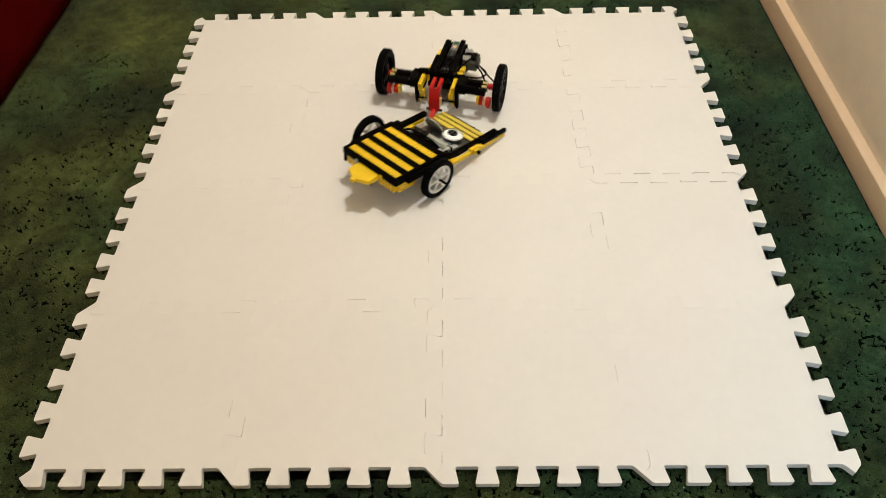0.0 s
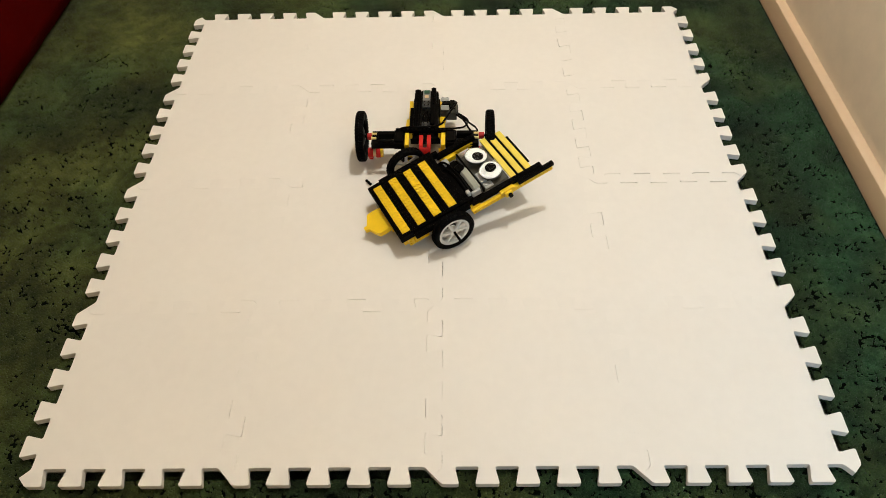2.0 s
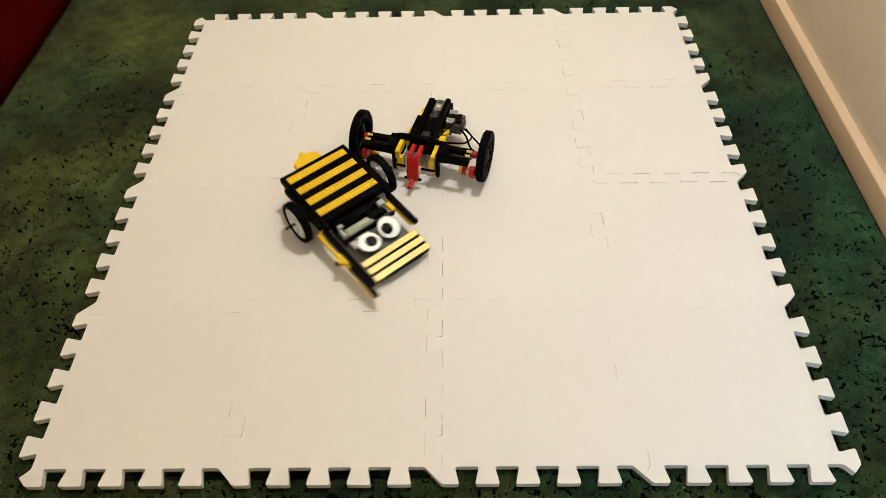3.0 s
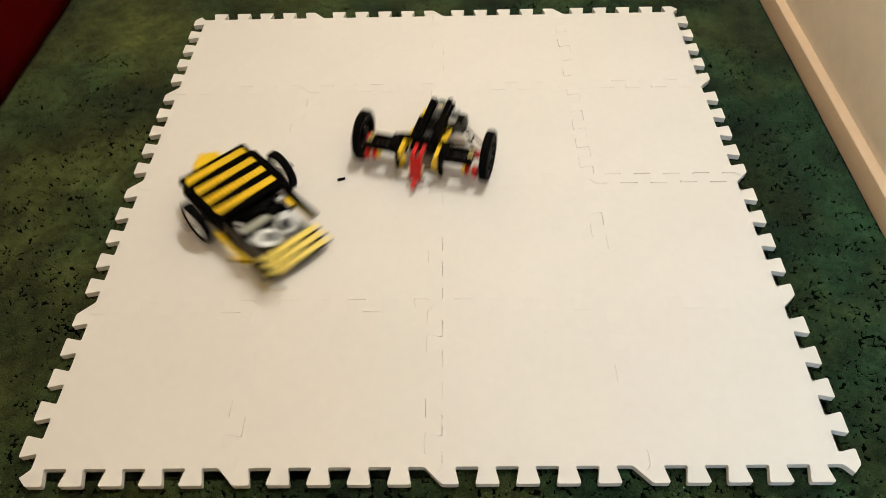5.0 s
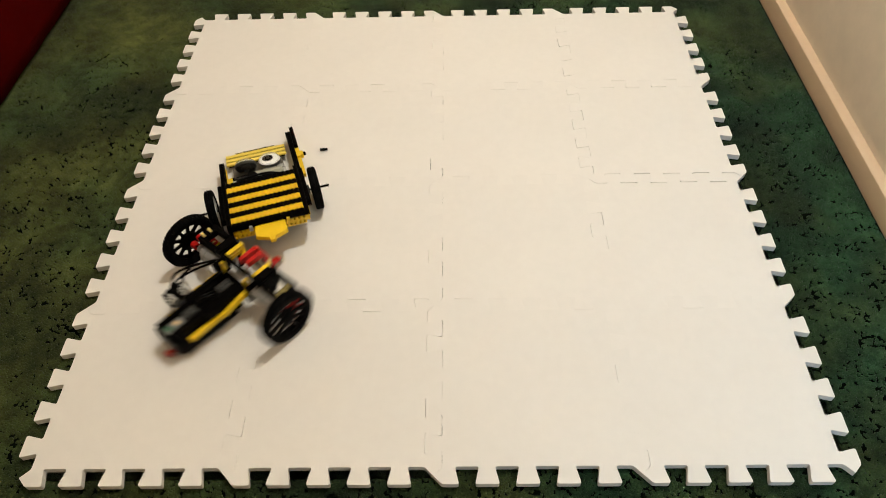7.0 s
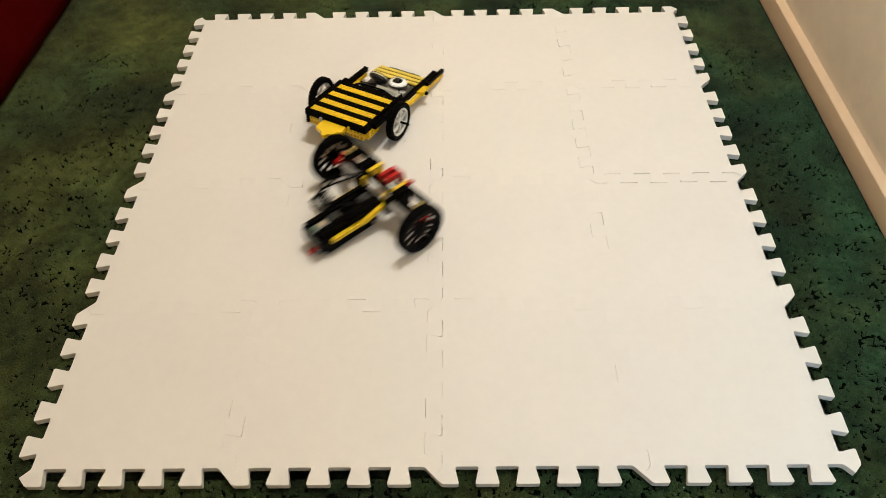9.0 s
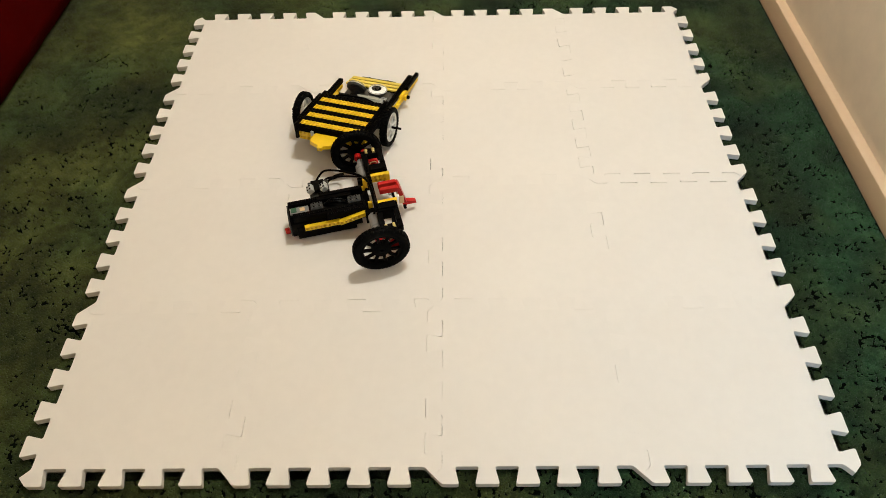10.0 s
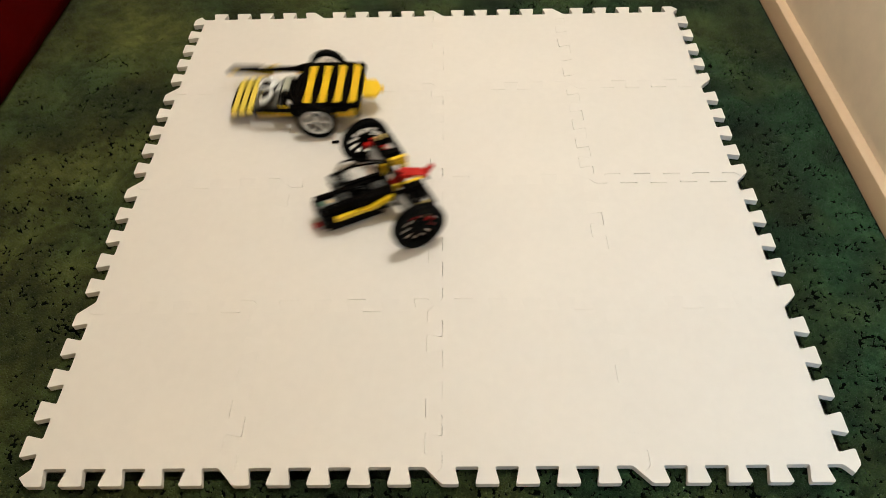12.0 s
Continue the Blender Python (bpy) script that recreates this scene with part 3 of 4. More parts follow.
        part("scoop_plate", bm, mat, top, "yellow smooth plate with sheen in its colour" if k % 2 == 0 else "black plate", m=BEE @ scoop)
    bm = bmesh.new()
    box(bm, 2, 48, -57, 57, -7, -4.7, 0.4)
    for y in (-22, 22):
        box(bm, 46.1, 50, y - 1.6, y + 1.6, -6, 1.0, 0.3)
    part("scoop_frame", bm, BLACK, top, m=BEE @ scoop)
    # left arm, short
    bm = bmesh.new()
    box(bm, 58, 142, 63, 73, -19, -9.5)
    studs(bm, 60, 140, 64, 72, -9.5)
    put("left_arm", bm, BLACK)
    bm = bmesh.new()
    beam(bm, 9, 8, 7, shift(62, 65, -23.4))
    box(bm, 70, 92, 52, 60, -26, -16, 0.4)
    put("arm_beam", bm, YELLOW, "yellow holed beam under the arm")
    # right arm, long, stepped
    bm = bmesh.new()
    box(bm, 58, 204, -78, -68, -17, -7.5)
    studs(bm, 62, 198, -77, -69, -7.5)
    box(bm, 150, 224, -86, -78.2, -17, -9)
    studs(bm, 158, 222, -86, -78, -9.0)
    put("right_arm", bm, BLACK)
    bm = bmesh.new()
    beam(bm, 21, 7.6, 7, shift(52, -82.5, -21.2))
    prism(bm, [(132, -17.4), (222, -17.4), (222, -20), (140, -32), (132, -32)], -80, -76)
    box(bm, 52, 72, -79, -72, -26, -14, 0.4)
    put("arm_beam", bm, YELLOW, "yellow holed beam under the arm")
    bm = bmesh.new()
    box(bm, 118, 132, -92, -86, -24, -14, 0.5)
    box(bm, 112, 140, -86, -78, -26, -12.5, 0.5)
    put("arm_clip", bm, YELLOW)
    bm = bmesh.new()
    cyl(bm, (126, -91, -19), (126, -97, -19), 4, 14)
    put("arm_pin", bm, BLACK)
    return top, eyes


# ---- the black robot with the red lever ----
BOT_R = 50.3


def lever_robot():
    """Forward is x, the axle at x = 0; two big wheels in front, a long battery body that drags behind."""
    top = thing("lever_robot", "black brick-built sumo robot with large wheels and red lever", "toy robot")

    def put(name, bm, mat, label="", parent=None):
        return part(name, bm, mat, parent or top, label)

    # body behind the axle
    bm = bmesh.new()
    box(bm, -147, -18, -27, 24, 12, 44, 1.2)
    box(bm, -138, -30, -29, 27, 5, 34, 1.0)
    put("battery_box", bm, BLACK)
    bm = bmesh.new()
    box(bm, -149.4, -147.1, -26, 23, 14, 45, 0.8)
    box(bm, -150.2, -149.3, -20, 17, 20, 40, 0.4)
    put("rear_plate", bm, PLATE_GREY, "glossy grey rear plate")
    # two studded ridges with the electronics between them
    bm = bmesh.new()
    box(bm, -140, -8, -25, -13, 44.1, 57, 0.5)
    box(bm, -80, -5, -33, -25.1, 44, 57, 0.5)
    studs(bm, -140, -12, -23, -15, 57), studs(bm, -78, -6, -33, -25, 57)
    put("ridge", bm, BLACK, "black studded ridge")
    bm = bmesh.new()
    box(bm, -146, -30, 9, 19, 44.1, 57, 0.5)
    box(bm, -88, -8, 17, 25, 44.1, 60, 0.6)
    studs(bm, -146, -90, 10, 18, 57)
    put("ridge", bm, BLACK, "black ridge")
    bm = bmesh.new()
    box(bm, -147, -14, -12.8, 8.8, 44.1, 48, 0.5)
    put("circuit_tray", bm, GLOSS_BLACK)
    for x0, x1, mat in ((-38, -14, PLUG_GREY), (-106, -84, PLUG_GREY)):
        bm = bmesh.new()
        box(bm, x0, x1, -9, 7, 48.1, 55, 0.8)
        for x in (x0 + 3, x0 + 13):
            for y in (-7.5, 0.5):
                box(bm, x, x + 6, y, y + 5.5, 54.8, 57, 0.5)
        plug = put("plug", bm, mat, "grey square cable plug")
        bm = bmesh.new()
        for x in (x0 + 6, x0 + 16):
            for y in (-4.7, 3.2):
                cyl(bm, (x, y, 57.05), (x, y, 57.5), 1.5, 10)
        part("socket", bm, BLACK, plug)
    bm = bmesh.new()
    box(bm, -144, -110, -9, 7, 48.1, 52, 0.6)
    board = put("board", bm, GREY, "grey circuit cover")
    bm = bmesh.new()
    box(bm, -142, -132, -6, 5, 52.1, 53.6, 0.3)
    part("chip", bm, GREEN_PCB, board, "green circuit chip")
    bm = bmesh.new()
    box(bm, -126, -117, -5, 3, 52.1, 53.4, 0.3)
    part("chip", bm, TAN, board, "tan chip")
    bm = bmesh.new()
    tube(bm, [(-42, -4, 50), (-50, -6, 57), (-62, -2, 59), (-74, 2, 56), (-80, 2, 50)], 2.2)
    tube(bm, [(-42, 3, 50), (-52, 4, 55), (-66, 6, 56), (-80, 5, 50)], 2.2)
    put("loop_cable", bm, GLOSS_BLACK, "glossy black cable")
    # yellow beams along both sides
    bm = bmesh.new()
    beam(bm, 8, 8.6, 7.4, shift(-123, -32.8, 35.4))
    put("body_beam", bm, YELLOW, "yellow holed beam")
    bm = bmesh.new()
    beam(bm, 7, 8.8, 7.4, shift(-60, -37.2, 37.5, 0, -13, 0))
    put("body_beam", bm, YELLOW, "yellow holed beam sloping up")
    bm = bmesh.new()
    box(bm, -42, -2, 25.2, 38, 37, 46, 0.6)
    put("body_beam", bm, YELLOW, "yellow smooth beam")
    bm = bmesh.new()
    box(bm, -64, -48, 27.2, 39, 38, 46, 0.6)
    put("body_beam", bm, YELLOW, "short yellow beam")
    bm = bmesh.new()
    box(bm, -124, -94, 27.2, 35, 30, 39, 0.5)
    cyl(bm, (-124, 31, 34.5), (-126, 31, 34.5), 2.6, 12)
    put("body_beam", bm, YELLOW, "short yellow beam")
    bm = bmesh.new()
    cyl(bm, (-147, -5, 8), (-153, -5, 8), 4.4, 16)
    cyl(bm, (-153, -5, 8), (-160, -5, 7.5), 6.2, 16, r2=5.4)
    put("rear_stud", bm, RED, "red rear skid")
    bm = bmesh.new()
    cyl(bm, (-122, 0, 6), (-122, 0, 0.4), 8, 18, r2=5)
    box(bm, -142, -134, 18, 26, 6, 13, 0.8)
    put("skid", bm, BLACK)
    # receiver and cables beside the body
    bm = bmesh.new()
    box(bm, -104, -66, 40, 62, 34, 56, 1.5)
    box(bm, -100, -70, 28, 40.2, 26, 50, 1.0)
    box(bm, -96, -74, 62, 65, 38, 52, 0.8)
    put("receiver", bm, RECEIVER_GREY, "dark grey receiver block")
    for x in (-101, -76):
        tilt = shift(x, 38, 61, 0, -38, 0)
        bm = bmesh.new()
        box(bm, -6, 6, -8, 8, -6, 4, 0.8)
        bmesh.ops.transform(bm, matrix=tilt, verts=bm.verts)
        face = put("stacked_plug", bm, LIGHT_GREY, "light grey plug with four black sockets")
        bm = bmesh.new()
        for dx in (-2.9, 2.9):
            for y in (-4, 4):
                cyl(bm, (dx, y, 4.05), (dx, y, 4.6), 1.9, 12)
        bmesh.ops.transform(bm, matrix=tilt, verts=bm.verts)
        part("socket", bm, BLACK, face)
    bm = bmesh.new()
    box(bm, -94, -83, 32, 50, 54, 63, 0.8)
    box(bm, -98, -74, 48, 58, 56.1, 62, 0.8)
    put("plug_cover", bm, GLOSS_BLACK)
    for pts in ([(-88, 56, 60), (-70, 62, 76), (-44, 52, 80), (-20, 40, 78), (-4, 30, 76), (6, 2, 79), (8, -40, 79), (2, -58, 64)],
                [(-70, 58, 48), (-52, 76, 46), (-34, 90, 34), (-44, 104, 16), (-68, 102, 12), (-82, 84, 18), (-88, 66, 34)], [(-80, 60, 44), (-66, 84, 36), (-40, 78, 40), (-20, 60, 52), (-6, 44, 62)]):
        bm = bmesh.new()
        tube(bm, pts, 2.0)
        put("cable", bm, BLACK, "black cable")
    # cross frame between the wheels, open in the middle
    bm = bmesh.new()
    beam(bm, 14, 7.6, 7.6, shift(8.5, -58, 71.2, 90, 0, 90))
    put("cross_bar", bm, BLACK, "black holed cross bar")
    bm = bmesh.new()
    box(bm, -18, 2, -31, 29, 30, 44, 0.8)
    put("cross_block", bm, BLACK)
    for s in (-1, 1):
        def sbox(bm, x0, x1, y0, y1, z0, z1, b=0.6):
            box(bm, x0, x1, min(s * y0, s * y1), max(s * y0, s * y1), z0, z1, b)

        bm = bmesh.new()
        sbox(bm, 37, 46, 41, 104, 58, 71)
        sbox(bm, 36, 43, 62, 90, 71.1, 73.5)
        put("front_frame", bm, BLACK)
        bm = bmesh.new()
        sbox(bm, 8, 36.9, 41, 61, 48, 72)
        sbox(bm, 14, 42, 43, 58, 72.1, 75)
        put("frame_block", bm, BLACK)
        bm = bmesh.new()
        sbox(bm, 6, 16, 61.2, 104, 56, 69)
        sbox(bm, 10, 44, 92, 104.2, 57, 69.5)
        put("rear_frame", bm, BLACK)
        bm = bmesh.new()
        sbox(bm, 36, 47, 40, 47, 24, 58)
        sbox(bm, 34, 44, 39, 46, 14, 26)
        put("front_bracket", bm, BLACK)
        # drive motor beside the axle
        bm = bmesh.new()
        cyl(bm, (3, s * 47, 46), (3, s * 88, 46), 12, 28)
        cyl(bm, (3, s * 88, 46), (3, s * 92, 46), 12, 28, r2=9)
        cyl(bm, (3, s * 92, 46), (3, s * 103, 46), 7, 20)
        sbox(bm, -9, 1, 80, 92, 33, 40, 0.8)
        motor = put("motor", bm, MOTOR_GREY, "pale grey cylindrical drive motor")
        bm = bmesh.new()
        cyl(bm, (3, s * 76, 46), (3, s * 78.5, 46), 12.3, 28)
        part("ring", bm, GREY, motor)
        bm = bmesh.new()
        sbox(bm, -12, 14, 36, 46.9, 30, 58, 0.8)
        put("motor_mount", bm, BLACK)
        # red and tan couplings inside the wheel
        for x, z, r, w in ((28, 32, 10, 7), (12, 60, 5.2, 3.5)):
            bm = bmesh.new()
            if r > 8:
                cyl(bm, (x, s * 90, z), (x, s * 98, z), r, 18)
            cyl(bm, (x, s * 104, z), (x, s * 114, z), r, 18)
            sbox(bm, x - w, x + w, 105, 113, z - r * 1.25, z + r * 0.85, 0.8)
            cpl = put("coupling", bm, RED, "red coupling")
            bm = bmesh.new()
            cyl(bm, (x, s * 97.9, z), (x, s * 104.1, z), r * 0.8, 16)
            part("bush", bm, TAN, cpl, "tan bush")
            if r > 8:
                bm = bmesh.new()
                sbox(bm, x - 6, x + 6, 84, 90, z - 7, z + 12, 0.8)
                part("link", bm, YELLOW, cpl, "yellow link")
        bm = bmesh.new()
        cyl(bm, (0, s * 106, 50), (0, s * 116, 50), 7.0, 18)
        put("hub_gear", bm, RED, "red hub gear")
        for x, z in ((30, 71), (16, 70)):
            bm = bmesh.new()
            cyl(bm, (x, s * 95, z), (x, s * 103, z), 2.6, 14)
            cyl(bm, (x, s * 103, z), (x, s * 104.5, z), 3.4, 14)
            put("peg", bm, PALE_YELLOW, "pale yellow peg")
        # yellow bars and posts beside the lever
        bm = bmesh.new()
        beam(bm, 5, 7.8, 7.6, shift(8, s * 35.5, 65))
        beam(bm, 4, 7.8, 7.2, shift(10, s * 35.5, 57))
        put("upright_beam", bm, YELLOW, "yellow holed beam beside the lever")
        bm = bmesh.new()
        box(bm, 40, 48, *sorted((s * 31, s * 39)), 50, 68.5, 0.8)
        box(bm, 38, 46, *sorted((s * 26, s * 36)), 33, 52, 0.8)
        box(bm, 40, 47, *sorted((s * 33, s * 39.5)), 24, 36, 0.8)
        put("upright", bm, YELLOW, "yellow stepped upright beside the lever")
        bm = bmesh.new()
        box(bm, -4, 4, *sorted((s * 27, s * 33)), 46, 68, 0.8)
        put("rear_upright", bm, YELLOW, "yellow rear upright")
        bm = bmesh.new()
        cyl(bm, (43, s * 20, 25), (43, s * 44, 25), 2.4, 12)
        cyl(bm, (47, s * 24, 19), (47, s * 42, 19), 2.2, 12)
        put("front_axle", bm, LIGHT_GREY, "light grey cross axle")
    bm = bmesh.new()
    cyl(bm, (48, -40, 34), (48, 40, 34), 2.4, 12)
    put("lever_axle", bm, BLACK)
    return top


LEVER_AT = (48, 0, 34)


def lever(parent):
    """The red lever: two prongs, a plate dropping steeply and a narrow tip; its origin is the axle behind the plate."""
    bm = bmesh.new()
    for s in (-1, 1):
        prism(bm, [(-27, 28), (-27, 36), (-25, 38), (5, 38), (11, 33), (7, 27), (-24, 28)], s * 7.6 - 3.7, s * 7.6 + 3.7)
    prism(bm, [(6, 34), (9, 36.5), (12, 33), (22, -9), (21, -15), (15, -15), (6, 25)], -11, 11)
    ob = part("lever", bm, RED, parent, "red forked lever")
    bm = bmesh.new()
    prism(bm, [(16, -9), (22, -9), (40, -14), (41, -19), (17, -19), (14, -14)], -4.2, 4.2)
    part("tip", bm, RED, ob, "narrow red tip")
    for s in (-1, 1):
        bm = bmesh.new()
        box(bm, 7, 16, s * 12.8 - 1.6, s * 12.8 + 1.6, -3, 15, 0.6)
        part("side_peg", bm, TAN, ob, "tan side peg")
        bm = bmesh.new()
        cyl(bm, (17, s * 11, -13), (17, s * 17, -13), 3.0, 12)
        part("pin", bm, BLACK, ob)
    ob.matrix_basis = pose(*(c / 1000 for c in LEVER_AT))
    return ob


striped, striped_eyes = bee_robot()
striped_wheels = []
for s in (-1, 1):
    w = wheel(striped, "wheel", 40.8, 15, 30.5, WHITE, "black rubber tyre", 6, 34, s, 26, broad=True)
    w.matrix_basis = pose(0, s * 0.095, 0.0408)
    tagged(w, "white spoked wheel rim")
    striped_wheels.append(w)
black_bot = lever_robot()
bot_wheels = []
for s in (-1, 1):
    w = wheel(black_bot, "wheel", BOT_R, 16, 37.0, BLACK, "black rubber tyre", 10, 44, s, 4, broad=False)
    w.matrix_basis = pose(0, s * 0.1275, BOT_R / 1000)
    tagged(w, "black spoked wheel rim")
    bot_wheels.append(w)
red_lever = lever(black_bot)


def loose_pin():
    """A small black connector that came off."""
    top = thing("connector_pin", "small loose black plastic connector lying on the mat", "connector")
    bm = bmesh.new()
    cyl(bm, (-7.5, 0, 3), (7.5, 0, 3), 2.5, 12)
    cyl(bm, (-1, 0, 3), (1, 0, 3), 3.0, 12)
    cyl(bm, (-7.5, 0, 3), (-6.5, 0, 3), 2.9, 12), cyl(bm, (6.5, 0, 3), (7.5, 0, 3), 2.9, 12)
    part("pin", bm, BLACK, top)
    return top


pin_piece = loose_pin()

# ---- what moves: seconds, x, y, heading and, for the striped robot, pitch about its axle, in degrees ----
STRIPED_ROWS = [
    (0, -0.0665, 0.0295, 47.4, 0.6),
    (0.1, -0.0841, 0.0177, 49.9, 0.6),
    (0.2, -0.1106, -0.0175, 52.8, 0.6),
    (0.3, -0.1427, -0.069, 54.4, 0.0),
    (0.4, -0.18, -0.122, 57.2, -1.2),
    (0.5, -0.2195, -0.1802, 52.1, -0.3),
    (0.6, -0.2524, -0.2239, 48.2, -4.9),
    (0.7, -0.2842, -0.2519, 43.4, -12.1),
    (0.8, -0.3032, -0.2735, 42.9, -19.9),
    (0.9, -0.297, -0.2649, 43.0, -16.2),
    (1, -0.2758, -0.2406, 43.8, -15.7),
    (1.1, -0.2383, -0.2092, 41.9, -15.0),
    (1.2, -0.1901, -0.1766, 39.1, -18.9),
    (1.3, -0.1558, -0.1488, 38.4, -17.7),
    (1.5, -0.0387, -0.0838, 25.7, -22.6),
    (1.6, -0.0121, -0.0834, 27.9, -21.5),
    (1.7, -0.0121, -0.0834, 27.9, -21.5),
    (1.8, -0.0121, -0.0834, 27.9, -21.5),
    (2, -0.0121, -0.0834, 27.9, -21.5),
    (2.2, -0.0548, -0.1041, 9.7, -5.8),
    (2.3, -0.082, -0.1083, 2.8, -2.6),
    (2.5, -0.141, -0.1035, -21.2, -2.7),
    (2.6, -0.1502, -0.0948, -25.2, -0.3),
    (2.7, -0.1502, -0.0948, -25.2, -0.3),
    (2.9, -0.1674, -0.0873, -37.5, -4.4),
    (3, -0.1762, -0.0818, -49.6, -3.6),
    (3.1, -0.1836, -0.0759, -55.0, -5.8),
    (3.2, -0.1928, -0.0667, -60.8, -2.7),
    (4.55, -0.262, -0.098, 16.0, 0.0),
    (4.8, -0.3052, -0.0909, 3.5, 0.4),
    (4.9, -0.3426, -0.0819, -14.2, -0.2),
    (5, -0.3655, -0.0738, -45.6, -3.6),
    (5.1, -0.3769, -0.0554, -81.6, -14.3),
    (5.2, -0.3711, -0.0497, -107.5, -11.3),
    (5.3, -0.3749, -0.036, -158.5, -14.1),
    (5.4, -0.3663, -0.0459, -211.3, 0.6),
    (5.5, -0.3683, -0.0385, -258.1, -3.6),
    (5.6, -0.3659, -0.031, -307.3, -4.5),
    (5.7, -0.3518, -0.0231, -346.7, -10.4),
    (5.8, -0.3525, -0.0301, -359.5, -7.0),
    (6, -0.3336, -0.0313, -351.8, -5.4),
    (6.1, -0.3327, -0.0381, -324.1, -1.1),
    (6.2, -0.3291, -0.0356, -281.8, 0.1),
    (6.3, -0.3357, -0.033, -268.4, 0.6),
    (6.4, -0.3320, -0.0385, -262.4, 0.0),
    (6.6, -0.3395, -0.0334, -263.4, 0.6),
    (6.7, -0.3348, -0.0391, -261.2, 0.6),
    (6.8, -0.3324, -0.0501, -258.1, 0.6),
    (6.9, -0.3247, -0.0696, -253.1, 0.2),
    (7, -0.317, -0.0863, -251.8, 0.4),
    (7.1, -0.3124, -0.098, -257.7, 0.3),
    (7.2, -0.3041, -0.1156, -262.4, 0.4),
    (8.55, -0.262, 0, -286.0, -3.0),
    (8.8, -0.1919, 0.1118, -295.9, -7.6),
    (8.9, -0.157, 0.1646, -298.6, -2.6),
    (9, -0.1625, 0.1781, -297.5, -1.0),
    (9.1, -0.1689, 0.171, -295.3, 0.6),
    (9.2, -0.1689, 0.171, -295.3, 0.6),
    (9.3, -0.1689, 0.171, -295.3, 0.6),
    (9.5, -0.1794, 0.1492, -293.8, 0.6),
    (9.6, -0.1874, 0.1444, -286.6, 0.6),
    (10, -0.1874, 0.1444, -286.6, 0.6),
    (10.3, -0.1874, 0.1444, -286.6, 0.6),
    (10.4, -0.1874, 0.1444, -286.6, 0.6),
    (10.5, -0.1837, 0.1474, -294.8, 0.6),
    (10.6, -0.1732, 0.1631, -318.6, -2.7),
    (10.7, -0.1674, 0.1596, -353.4, -1.9),
    (10.8, -0.1574, 0.154, -397.7, -3.6),
    (10.9, -0.1518, 0.1443, -434.7, -4.1),
    (11, -0.1384, 0.1256, -448.5, -6.3),
    (11.1, -0.1344, 0.1158, -460.6, -4.7),
    (11.2, -0.1613, 0.0979, -488.3, -10.0),
    (11.3, -0.1642, 0.0903, -533.6, 0.3),
    (11.4, -0.1714, 0.0917, -577.9, -1.5),
    (11.5, -0.1946, 0.1119, -604.9, -7.4),
    (11.6, -0.2047, 0.1419, -613.1, -17.5),
    (11.7, -0.2189, 0.1931, -618.9, -11.5),
    (11.8, -0.2221, 0.2203, -601.8, 0.6),
    (11.9, -0.2392, 0.2325, -576.2, -4.9),
    (12, -0.2451, 0.2331, -541.1, -7.4),
]
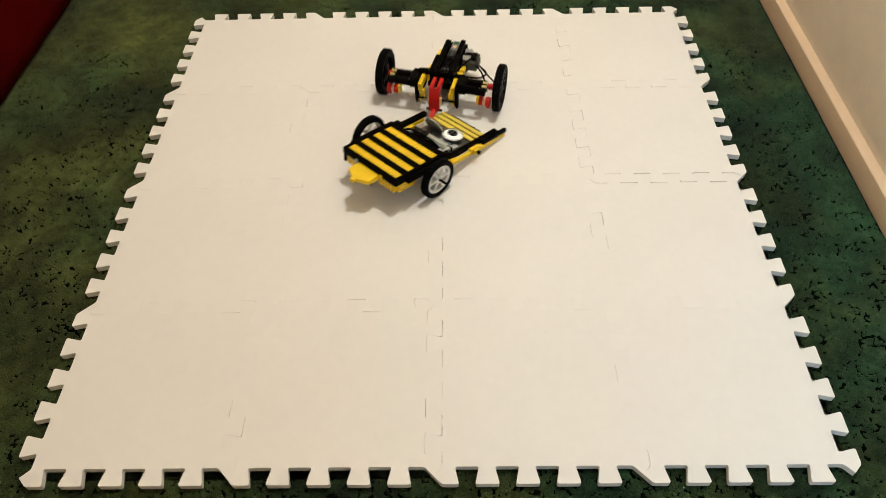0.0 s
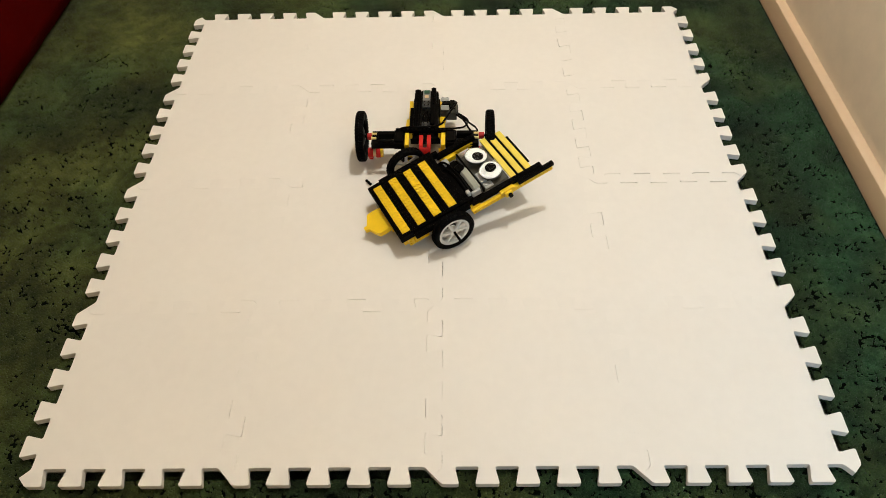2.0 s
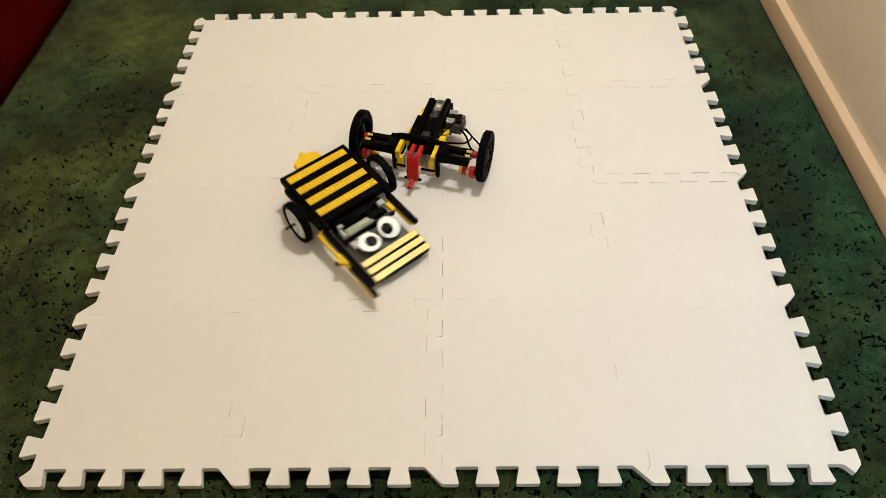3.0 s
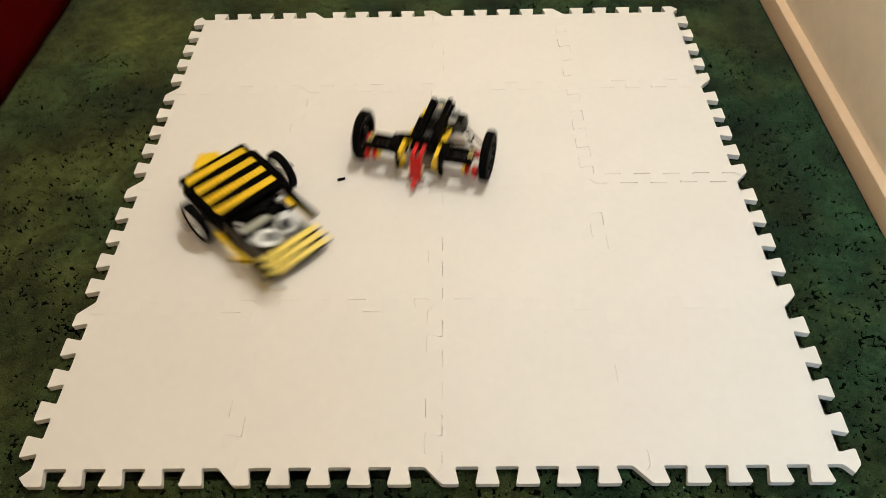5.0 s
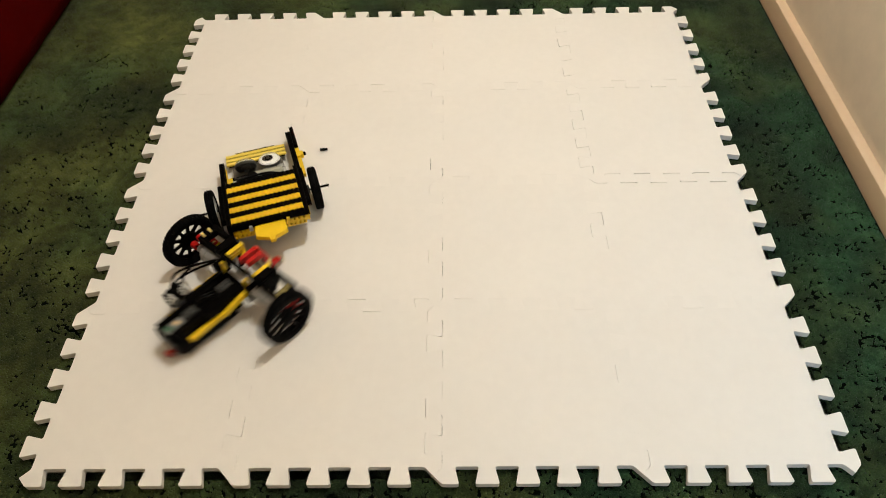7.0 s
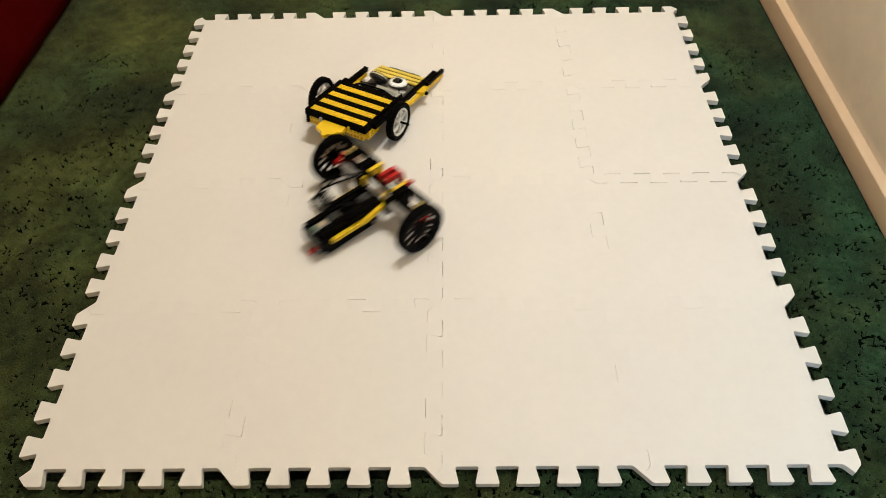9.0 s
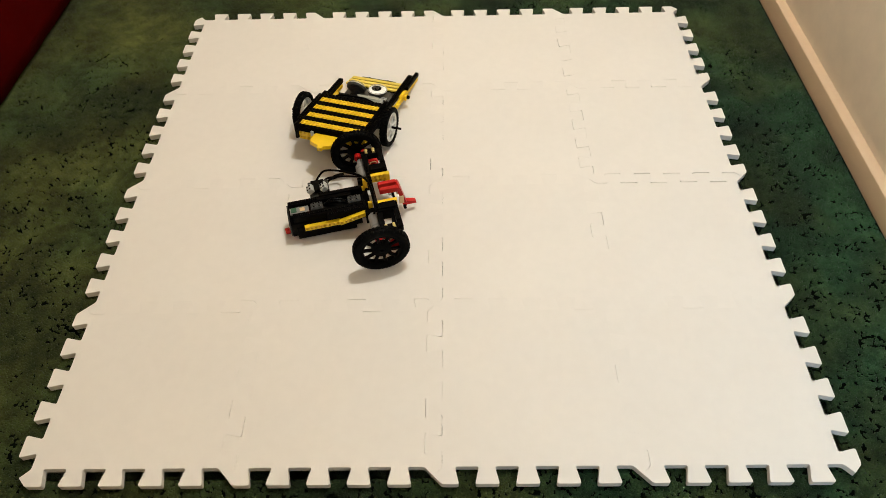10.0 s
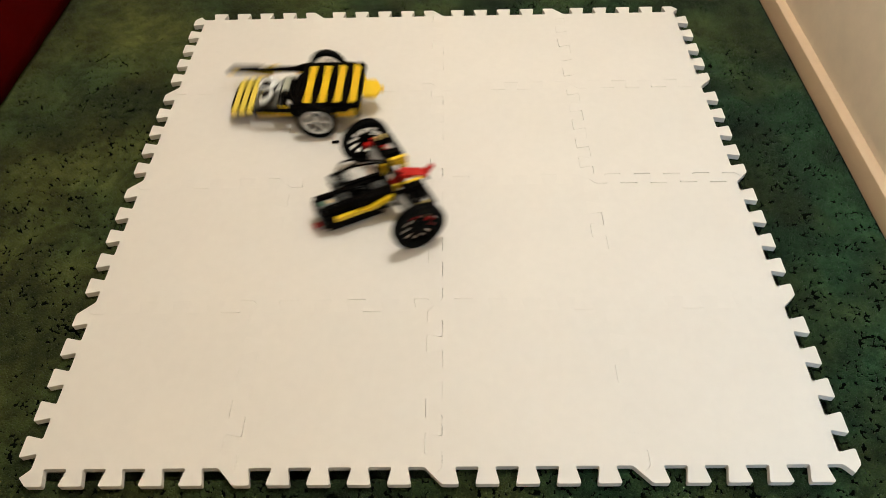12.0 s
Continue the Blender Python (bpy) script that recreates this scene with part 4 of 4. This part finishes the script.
BLACK_ROWS = [
    (0, 0.0107, 0.2583, -104.4),
    (0.1, 0.0128, 0.2750, -106.7),
    (0.2, 0.0152, 0.2712, -106.6),
    (0.3, 0.0092, 0.2531, -106.7),
    (0.4, -0.0009, 0.2215, -106.5),
    (0.5, -0.0086, 0.1935, -106.2),
    (0.6, -0.0088, 0.1865, -106.4),
    (0.7, -0.0088, 0.1865, -106.4),
    (0.8, -0.0076, 0.1944, -106.0),
    (0.9, 0.0004, 0.2201, -106.3),
    (1, 0.0030, 0.2289, -106.1),
    (1.1, -0.0028, 0.2220, -105.8),
    (1.2, -0.0057, 0.1949, -105.4),
    (1.3, -0.0146, 0.1703, -105.9),
    (1.4, -0.0273, 0.1264, -106.3),
    (1.5, -0.0278, 0.0894, -97.9),
    (1.6, -0.0203, 0.0767, -90.4),
    (1.7, -0.0203, 0.0767, -90.4),
    (1.8, -0.0203, 0.0767, -90.4),
    (2, -0.0203, 0.0767, -90.4),
    (2.2, -0.0216, 0.0606, -90.3),
    (2.3, -0.0275, 0.0450, -95.7),
    (2.4, -0.0293, 0.0422, -97.4),
    (2.5, -0.0313, 0.0402, -99.4),
    (2.7, -0.0281, 0.0402, -102.1),
    (3, -0.0272, 0.0484, -105.6),
    (3.2, -0.0262, 0.0487, -108.6),
    (4.5, 0.0280, 0.2387, -105.3),
    (4.8, 0.0085, 0.1724, -105.0),
    (4.9, -0.0075, 0.1139, -106.1),
    (5, -0.0222, 0.0486, -105.2),
    (5.1, -0.0397, -0.0191, -104.9),
    (5.2, -0.0542, -0.0722, -104.8),
    (5.3, -0.0720, -0.1409, -104.8),
    (5.4, -0.0896, -0.2234, -104.0),
    (5.5, -0.1050, -0.2946, -101.0),
    (5.6, -0.1169, -0.3466, -99.3),
    (5.7, -0.1259, -0.3720, -122.1),
    (5.8, -0.1394, -0.3826, -155.0),
    (5.9, -0.1350, -0.3708, -190.6),
    (6, -0.1321, -0.3765, -212.5),
    (6.1, -0.1291, -0.3798, -217.7),
    (6.3, -0.1619, -0.3472, -221.5),
    (6.5, -0.2242, -0.3060, -218.6),
    (6.7, -0.3135, -0.2266, -237.3),
    (6.8, -0.3176, -0.2223, -266.2),
    (6.9, -0.3178, -0.2465, -291.4),
    (7, -0.3337, -0.2745, -310.0),
    (7.1, -0.3600, -0.2993, -324.2),
    (7.2, -0.3809, -0.3124, -334.4),
    (8.55, -0.3138, -0.2526, -318.0),
    (8.8, -0.2132, -0.1568, -316.5),
    (8.9, -0.1653, -0.1232, -316.9),
    (9, -0.1121, -0.0767, -317.9),
    (9.1, -0.0822, -0.0562, -314.2),
    (9.2, -0.0813, -0.0590, -313.8),
    (9.3, -0.1058, -0.0760, -317.1),
    (9.5, -0.1103, -0.0801, -336.4),
    (9.6, -0.1215, -0.0874, -340.8),
    (9.7, -0.1238, -0.0912, -345.7),
    (10, -0.1238, -0.0912, -345.7),
    (10.3, -0.1238, -0.0912, -345.7),
    (10.6, -0.1238, -0.0912, -345.7),
    (10.7, -0.1347, -0.0869, -345.3),
    (10.8, -0.1652, -0.0946, -343.9),
    (10.9, -0.2108, -0.1038, -342.1),
    (11, -0.2633, -0.1354, -337.4),
    (11.1, -0.3185, -0.1627, -338.2),
    (11.2, -0.3421, -0.1741, -334.4),
    (11.3, -0.3513, -0.1716, -335.1),
    (11.4, -0.3376, -0.1718, -336.9),
    (11.5, -0.3163, -0.1512, -335.9),
    (11.6, -0.2890, -0.1508, -335.9),
    (11.7, -0.2481, -0.1333, -335.0),
    (11.8, -0.1990, -0.1126, -333.7),
    (11.9, -0.1443, -0.0717, -334.1),
    (12, -0.0844, -0.0497, -334.1),
]
LEVER_ROWS = [(0, 0), (10.76, 0), (10.88, -44), (11.05, -40), (11.2, -50), (11.3, -80), (11.5, -86), (11.65, -66), (11.8, -54), (12, -52)]
PIN_ROWS = [
    (0, -0.1335, -0.0051, -50.0),
    (2.6, -0.1335, -0.0051, -50.0),
    (3.3, -0.1422, -0.0018, -20.0),
    (4.7, -0.1877, 0.0054, 18.0),
    (6.15, -0.1899, 0.0047, 18.0),
    (6.28, -0.2315, 0.0979, 5.0),
    (7.3, -0.2333, 0.0927, 5.0),
    (8.7, -0.2111, 0.1167, 10.0),
    (12, -0.2111, 0.1167, 10.0),
]
EYE_ROWS = [(0, 58), (0.35, 58), (0.6, 48), (1.1, 42), (1.45, 42), (1.6, 32), (1.7, 15), (2.05, 14), (2.2, 30), (2.4, 16), (3.2, 24), (4.8, 45), (5.6, 55), (6.0, 34), (6.3, 58), (7.2, 58), (8.9, 42), (9.1, 58), (10.4, 58), (10.9, 30), (12, 30)]


def place(rows, t):
    """The place and heading between two rows."""
    for a, c in zip(rows, rows[1:]):
        if t <= c[0]:
            f = (t - a[0]) / (c[0] - a[0])
            return [p + (q - p) * f for p, q in zip(a[1:], c[1:])]
    return list(rows[-1][1:])


def wheel_rows(rows, offset, radius, z):
    """Rolls a wheel along the path of its robot."""
    out, angle, step = [], 0.0, 1 / 15
    n = round(12 / step)
    for k in range(n + 1):
        if k:
            (x0, y0, h0), (x1, y1, h1) = place(rows, (k - 1) * step)[:3], place(rows, k * step)[:3]
            h = radians((h0 + h1) / 2)
            way = (x1 - x0) * math.cos(h) + (y1 - y0) * math.sin(h) - offset * radians(h1 - h0)
            angle += max(-80, min(80, math.degrees(way / radius)))
        out.append((k * step, pose(0, offset, z, 0, angle, 0)))
    return out


def motions():
    axle = Matrix.Translation((0, 0, 0.0408))
    walk(striped, [(t, pose(x, y, TOP, 0, 0, h) @ axle @ pose(0, 0, 0, 0, p, 0) @ axle.inverted()) for t, x, y, h, p in STRIPED_ROWS])
    walk(black_bot, [(t, pose(x, y, TOP, 0, 0, h)) for t, x, y, h in BLACK_ROWS])
    for s, w in zip((-1, 1), striped_wheels):
        walk(w, wheel_rows(STRIPED_ROWS, s * 0.095, 0.0408, 0.0408))
    for s, w in zip((-1, 1), bot_wheels):
        walk(w, wheel_rows(BLACK_ROWS, s * 0.1275, BOT_R / 1000, BOT_R / 1000))
    walk(striped_eyes[1], [(t, eye_pose(WOBBLY, a)) for t, a in EYE_ROWS])
    walk(red_lever, [(t, pose(*(c / 1000 for c in LEVER_AT), 0, a, 0)) for t, a in LEVER_ROWS])
    walk(pin_piece, [(t, pose(x, y, TOP, 0, 0, h)) for t, x, y, h in PIN_ROWS])


motions()
